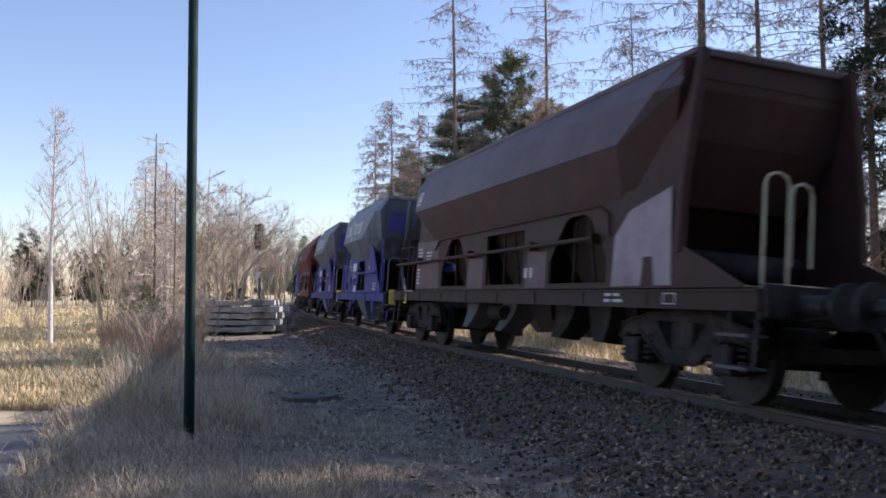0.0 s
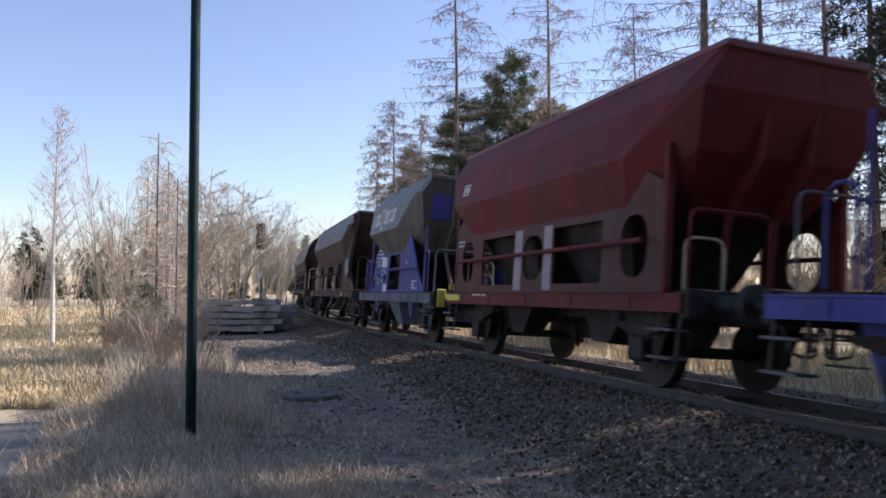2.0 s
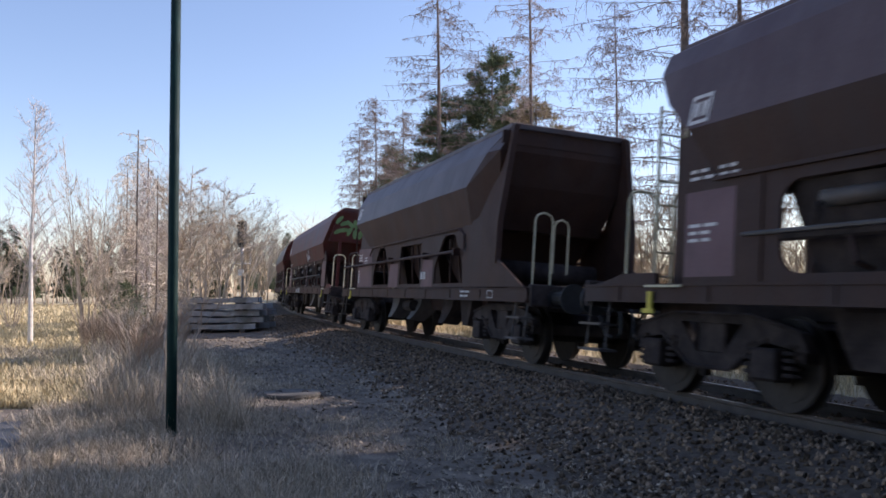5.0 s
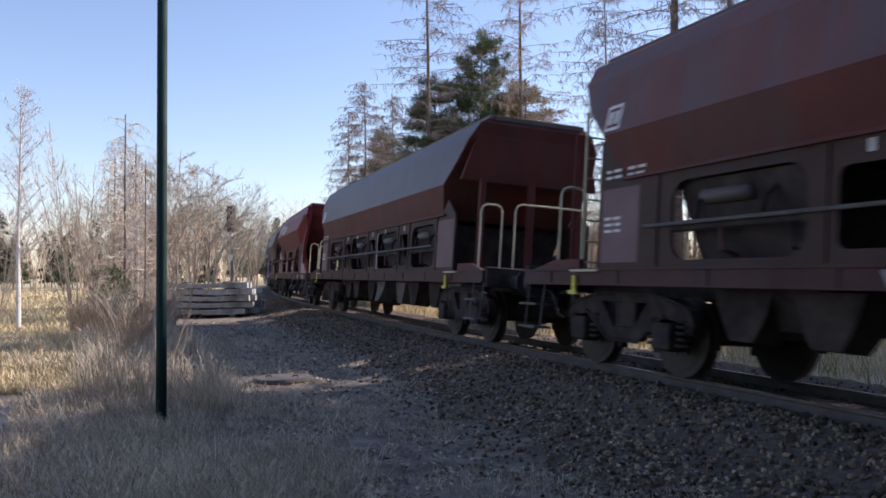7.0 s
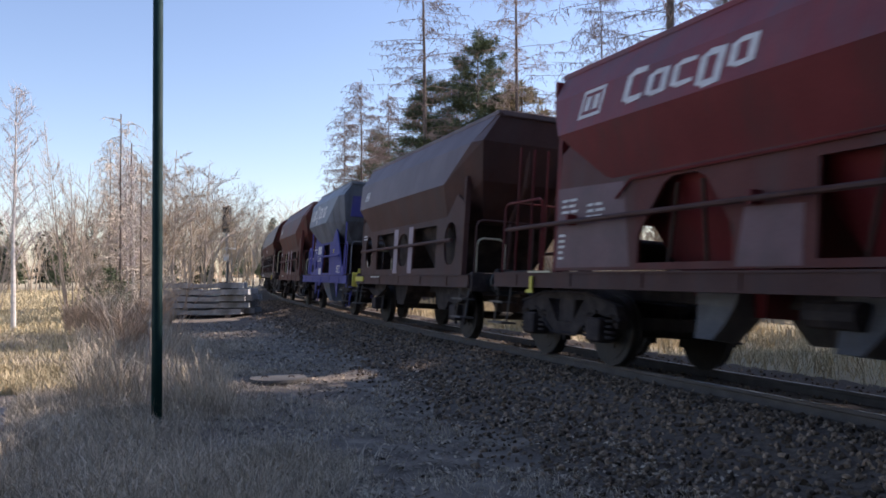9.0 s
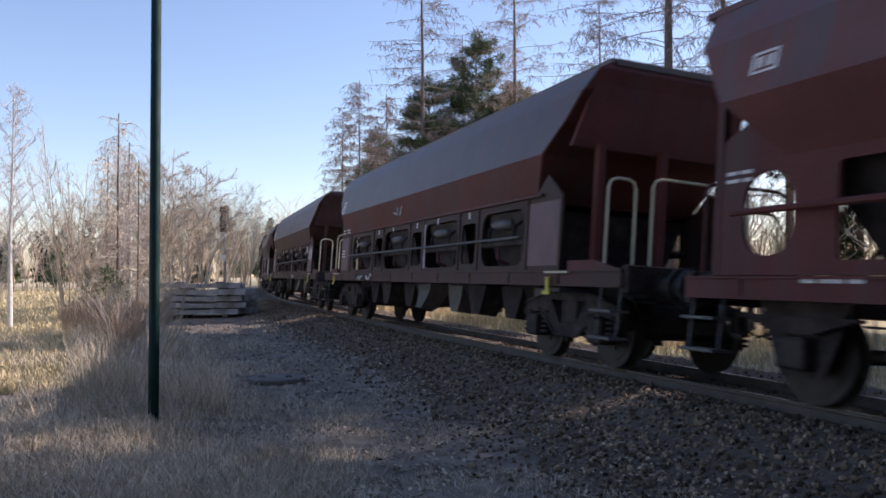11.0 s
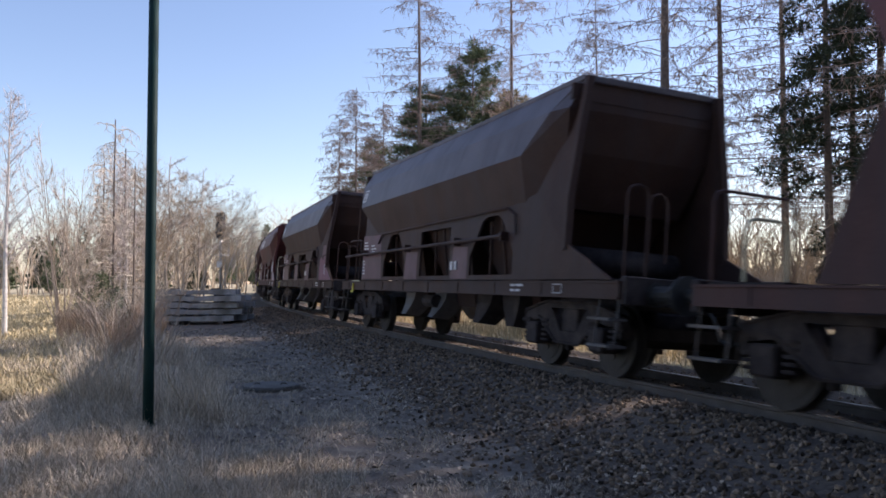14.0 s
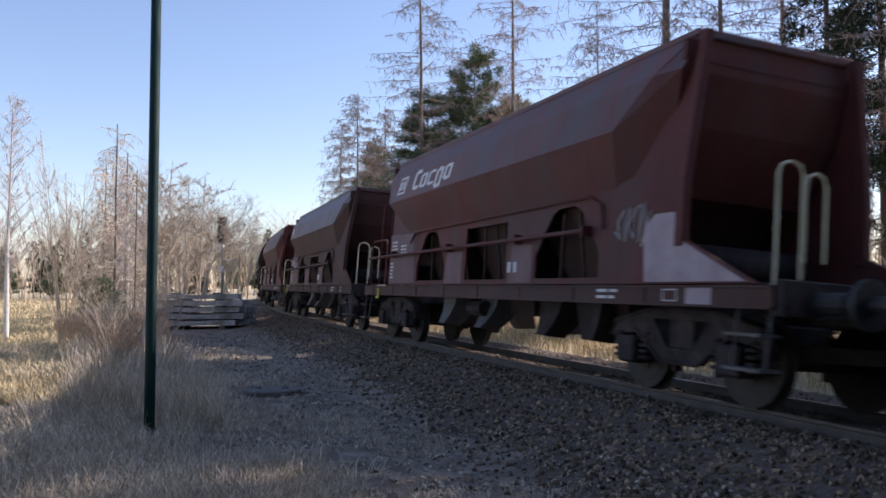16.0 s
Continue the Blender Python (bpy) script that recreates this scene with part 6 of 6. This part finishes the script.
# ---------- grass ----------
def build_grass():
    rnd = random.Random(3)
    def patch(name, label, n, pick, hmin, hmax, material, wd, lean=0.35):
        tw = Twigs()
        for i in range(n):
            r = pick()
            if r is None:
                continue
            x, y, k = r
            z = ground_z(x, y) - 0.02
            h = rnd.uniform(hmin, hmax) * k
            d = Vector((rnd.gauss(0, lean), rnd.gauss(0, lean), 1)).normalized()
            o = len(tw.v)
            a = rnd.uniform(0, 6.28)
            s = Vector((math.cos(a), math.sin(a), 0)) * wd * (1 + y / 14)
            p = Vector((x, y, z))
            q = p + d * h * 0.6
            e = q + (d + Vector((rnd.gauss(0, 0.4), rnd.gauss(0, 0.4), -0.3))) * h * 0.4
            tw.v += [(p - s)[:], (p + s)[:], (q + s * 0.7)[:], (q - s * 0.7)[:], e[:]]
            tw.f += [(o, o + 1, o + 2, o + 3), (o + 3, o + 2, o + 4)]
        tagged(new(name, tw.mesh(name, material)), label, "grass", kind="stuff")
    tussocks = []
    while len(tussocks) < 2300:
        y = 3.3 + 18 * rnd.random() ** 1.35
        x = rnd.uniform(-0.62 * y - 0.3, 0.03 * y + 0.5)
        lat, s = lateral(x, y)
        if lat > -4.3 or lat < path_edge(s) + 0.1:
            continue
        dens = 1.6 * noise.noise((x * 0.55, y * 0.55, 5)) + 0.62 - 1.1 * smooth(-5.7, -4.6, lat)
        if rnd.random() < dens:
            tussocks.append((x, y, rnd.uniform(0.5, 1.25) * (0.75 + 0.35 * smooth(-5.4, -6.4, lat)), rnd.uniform(0.08, 0.26)))
    def near():
        x, y, k, r = rnd.choice(tussocks)
        return x + rnd.gauss(0, r), y + rnd.gauss(0, r), k * rnd.uniform(0.5, 1.1)
    patch("dry_grass", "long matted straw-coloured winter grass", 110000, near, 0.09, 0.34, M_STRAW, 0.0024, 0.75)
    def tufts():
        y = 3.5 + 22 * rnd.random() ** 1.3
        x = rnd.uniform(-0.3 * y, 0.25 * y + 0.6)
        lat, s = lateral(x, y)
        if not -5.8 < lat < -2.9 + 0.5 * noise.noise((x * 0.8, y * 0.8, 44)) or noise.noise((x * 0.9, y * 0.9, 25)) + 0.5 * noise.noise((x * 2.7, y * 2.7, 31)) < 0.02 + 0.4 * smooth(-4.0, -2.9, lat):
            return None
        return x, y, 1.0
    patch("low_tufts", "short grey tufts on trodden dirt", 120000, tufts, 0.02, 0.13, M_STRAW, 0.0024, 1.1)
    def tall():
        y = rnd.uniform(9, 20)
        x = rnd.uniform(-0.46 * y, -0.2 * y)
        lat, s = lateral(x, y)
        if lat > -5.6 or lat < path_edge(s) + 0.4 or noise.noise((x * 0.5, y * 0.5, 15)) < -0.05:
            return None
        return x, y, 1.0
    patch("tall_grass", "tall pale dry stalks in the verge", 9000, tall, 0.3, 0.8, M_STRAW, 0.003)
    def beyond():
        s, lat = rnd.uniform(-4, 60), rnd.uniform(2.4, 9)
        p = on_line(s, lat)
        return p.x, p.y, 1.0
    patch("lineside_grass", "golden dry grass beyond the rails", 40000, beyond, 0.1, 0.5, M_STRAW_GOLD, 0.004)
    def meadow():
        y = 11 + 80 * rnd.random() ** 1.7
        x = rnd.uniform(-0.7 * y, -0.3 * y)
        lat, s = lateral(x, y)
        if lat > -7.4 or (s < 11 and path_edge(s) - 2.7 < lat):
            return None
        return x, y, 1.0
    patch("meadow_grass", "short golden dry meadow grass", 60000, meadow, 0.08, 0.3, M_STRAW_GOLD, 0.006)


build_grass()


def build_litter():
    """Fallen leaves, chips and bark on the trodden dirt."""
    rnd = random.Random(33)
    tw = Twigs()
    for i in range(42000):
        y = 3.4 + 24 * rnd.random() ** 1.4
        x = rnd.uniform(-0.6 * y, 0.28 * y + 0.6)
        lat, s = lateral(x, y)
        if not path_edge(s) - 0.1 < lat < -2.6 or noise.noise((x * 1.1, y * 1.1, 61)) < -0.25 + 0.5 * smooth(-5.2, -7, lat):
            continue
        a, r, e = rnd.uniform(0, 6.28), rnd.uniform(0.008, 0.026) * (1 + y / 25), rnd.uniform(0.25, 0.7)
        u, v = Vector((math.cos(a), math.sin(a), rnd.uniform(-0.5, 0.5))) * r, Vector((-math.sin(a), math.cos(a), rnd.uniform(-0.6, 0.6))) * r * e
        c = Vector((x, y, ground_z(x, y) + 0.012))
        o = len(tw.v)
        tw.v += [(c - u)[:], (c - v + Vector((0, 0, 0.3 * r)))[:], (c + u)[:], (c + v)[:]]
        tw.f.append((o, o + 1, o + 2, o + 3))
    tagged(new("leaf_litter", tw.mesh("leaf_litter", M_LITTER)), "brown leaf litter and chips on the dirt", "litter", kind="stuff")


build_litter()


# ---------- ballast stones ----------
def stone_mesh(rnd, r):
    bm = bmesh.new()
    bmesh.ops.create_icosphere(bm, subdivisions=1, radius=r)
    for v in bm.verts:
        v.co *= rnd.uniform(0.55, 1.3)
        v.co.z *= 0.7
    v, f = [q.co[:] for q in bm.verts], [[q.index for q in g.verts] for g in bm.faces]
    bm.free()
    return v, f


def build_ballast():
    rnd = random.Random(6)
    kinds = [stone_mesh(rnd, 1.0) for i in range(12)]
    shapes = []
    for v, f in kinds:
        me = bpy.data.meshes.new("stone")
        me.from_pydata(v, [], f)
        me.materials.append(M_STONE_ONE)
        shapes.append(me)
    owner = thing("ballast", "grey-brown crushed stone ballast along the line", "ballast", kind="structure")
    mb_v, mb_f = [], []
    made = 0
    for i in range(38000):
        s = -3 + 45 * rnd.random() ** 1.9
        lat = rnd.uniform(-4.5, -0.95) if rnd.random() < 0.87 else rnd.uniform(-0.9, 2.2)
        edge = toe(s) + 0.2
        if lat < edge and rnd.random() < 0.35 + (edge - lat) / 1.3:
            continue
        p = on_line(s, lat)
        r = rnd.uniform(0.014, 0.031) * (1.0 if rnd.random() < 0.85 else 1.35)
        m = Matrix.Translation((p.x, p.y, ground_z(p.x, p.y) + r * 0.25)) @ Euler((rnd.uniform(0, 6), rnd.uniform(0, 6), rnd.uniform(0, 6))).to_matrix().to_4x4() @ Matrix.Scale(r, 4)
        if made < 300 and 1.5 < s < 4.5 and -3.2 < lat < -1.6:
            ob = new("stone", shapes[i % 12])
            ob.parent = owner
            ob.matrix_basis = m
            made += 1
            continue
        v, f = kinds[i % 12]
        o = len(mb_v)
        mb_v += [(m @ Vector(q))[:] for q in v]
        mb_f += [[k + o for k in g] for g in f]
    me = bpy.data.meshes.new("stones")
    me.from_pydata(mb_v, [], mb_f)
    me.materials.append(M_STONE)
    rest = new("stones", me)
    rest.parent = owner
    tagged(rest, "loose crushed stones", kind="stuff")


build_ballast()
motions()
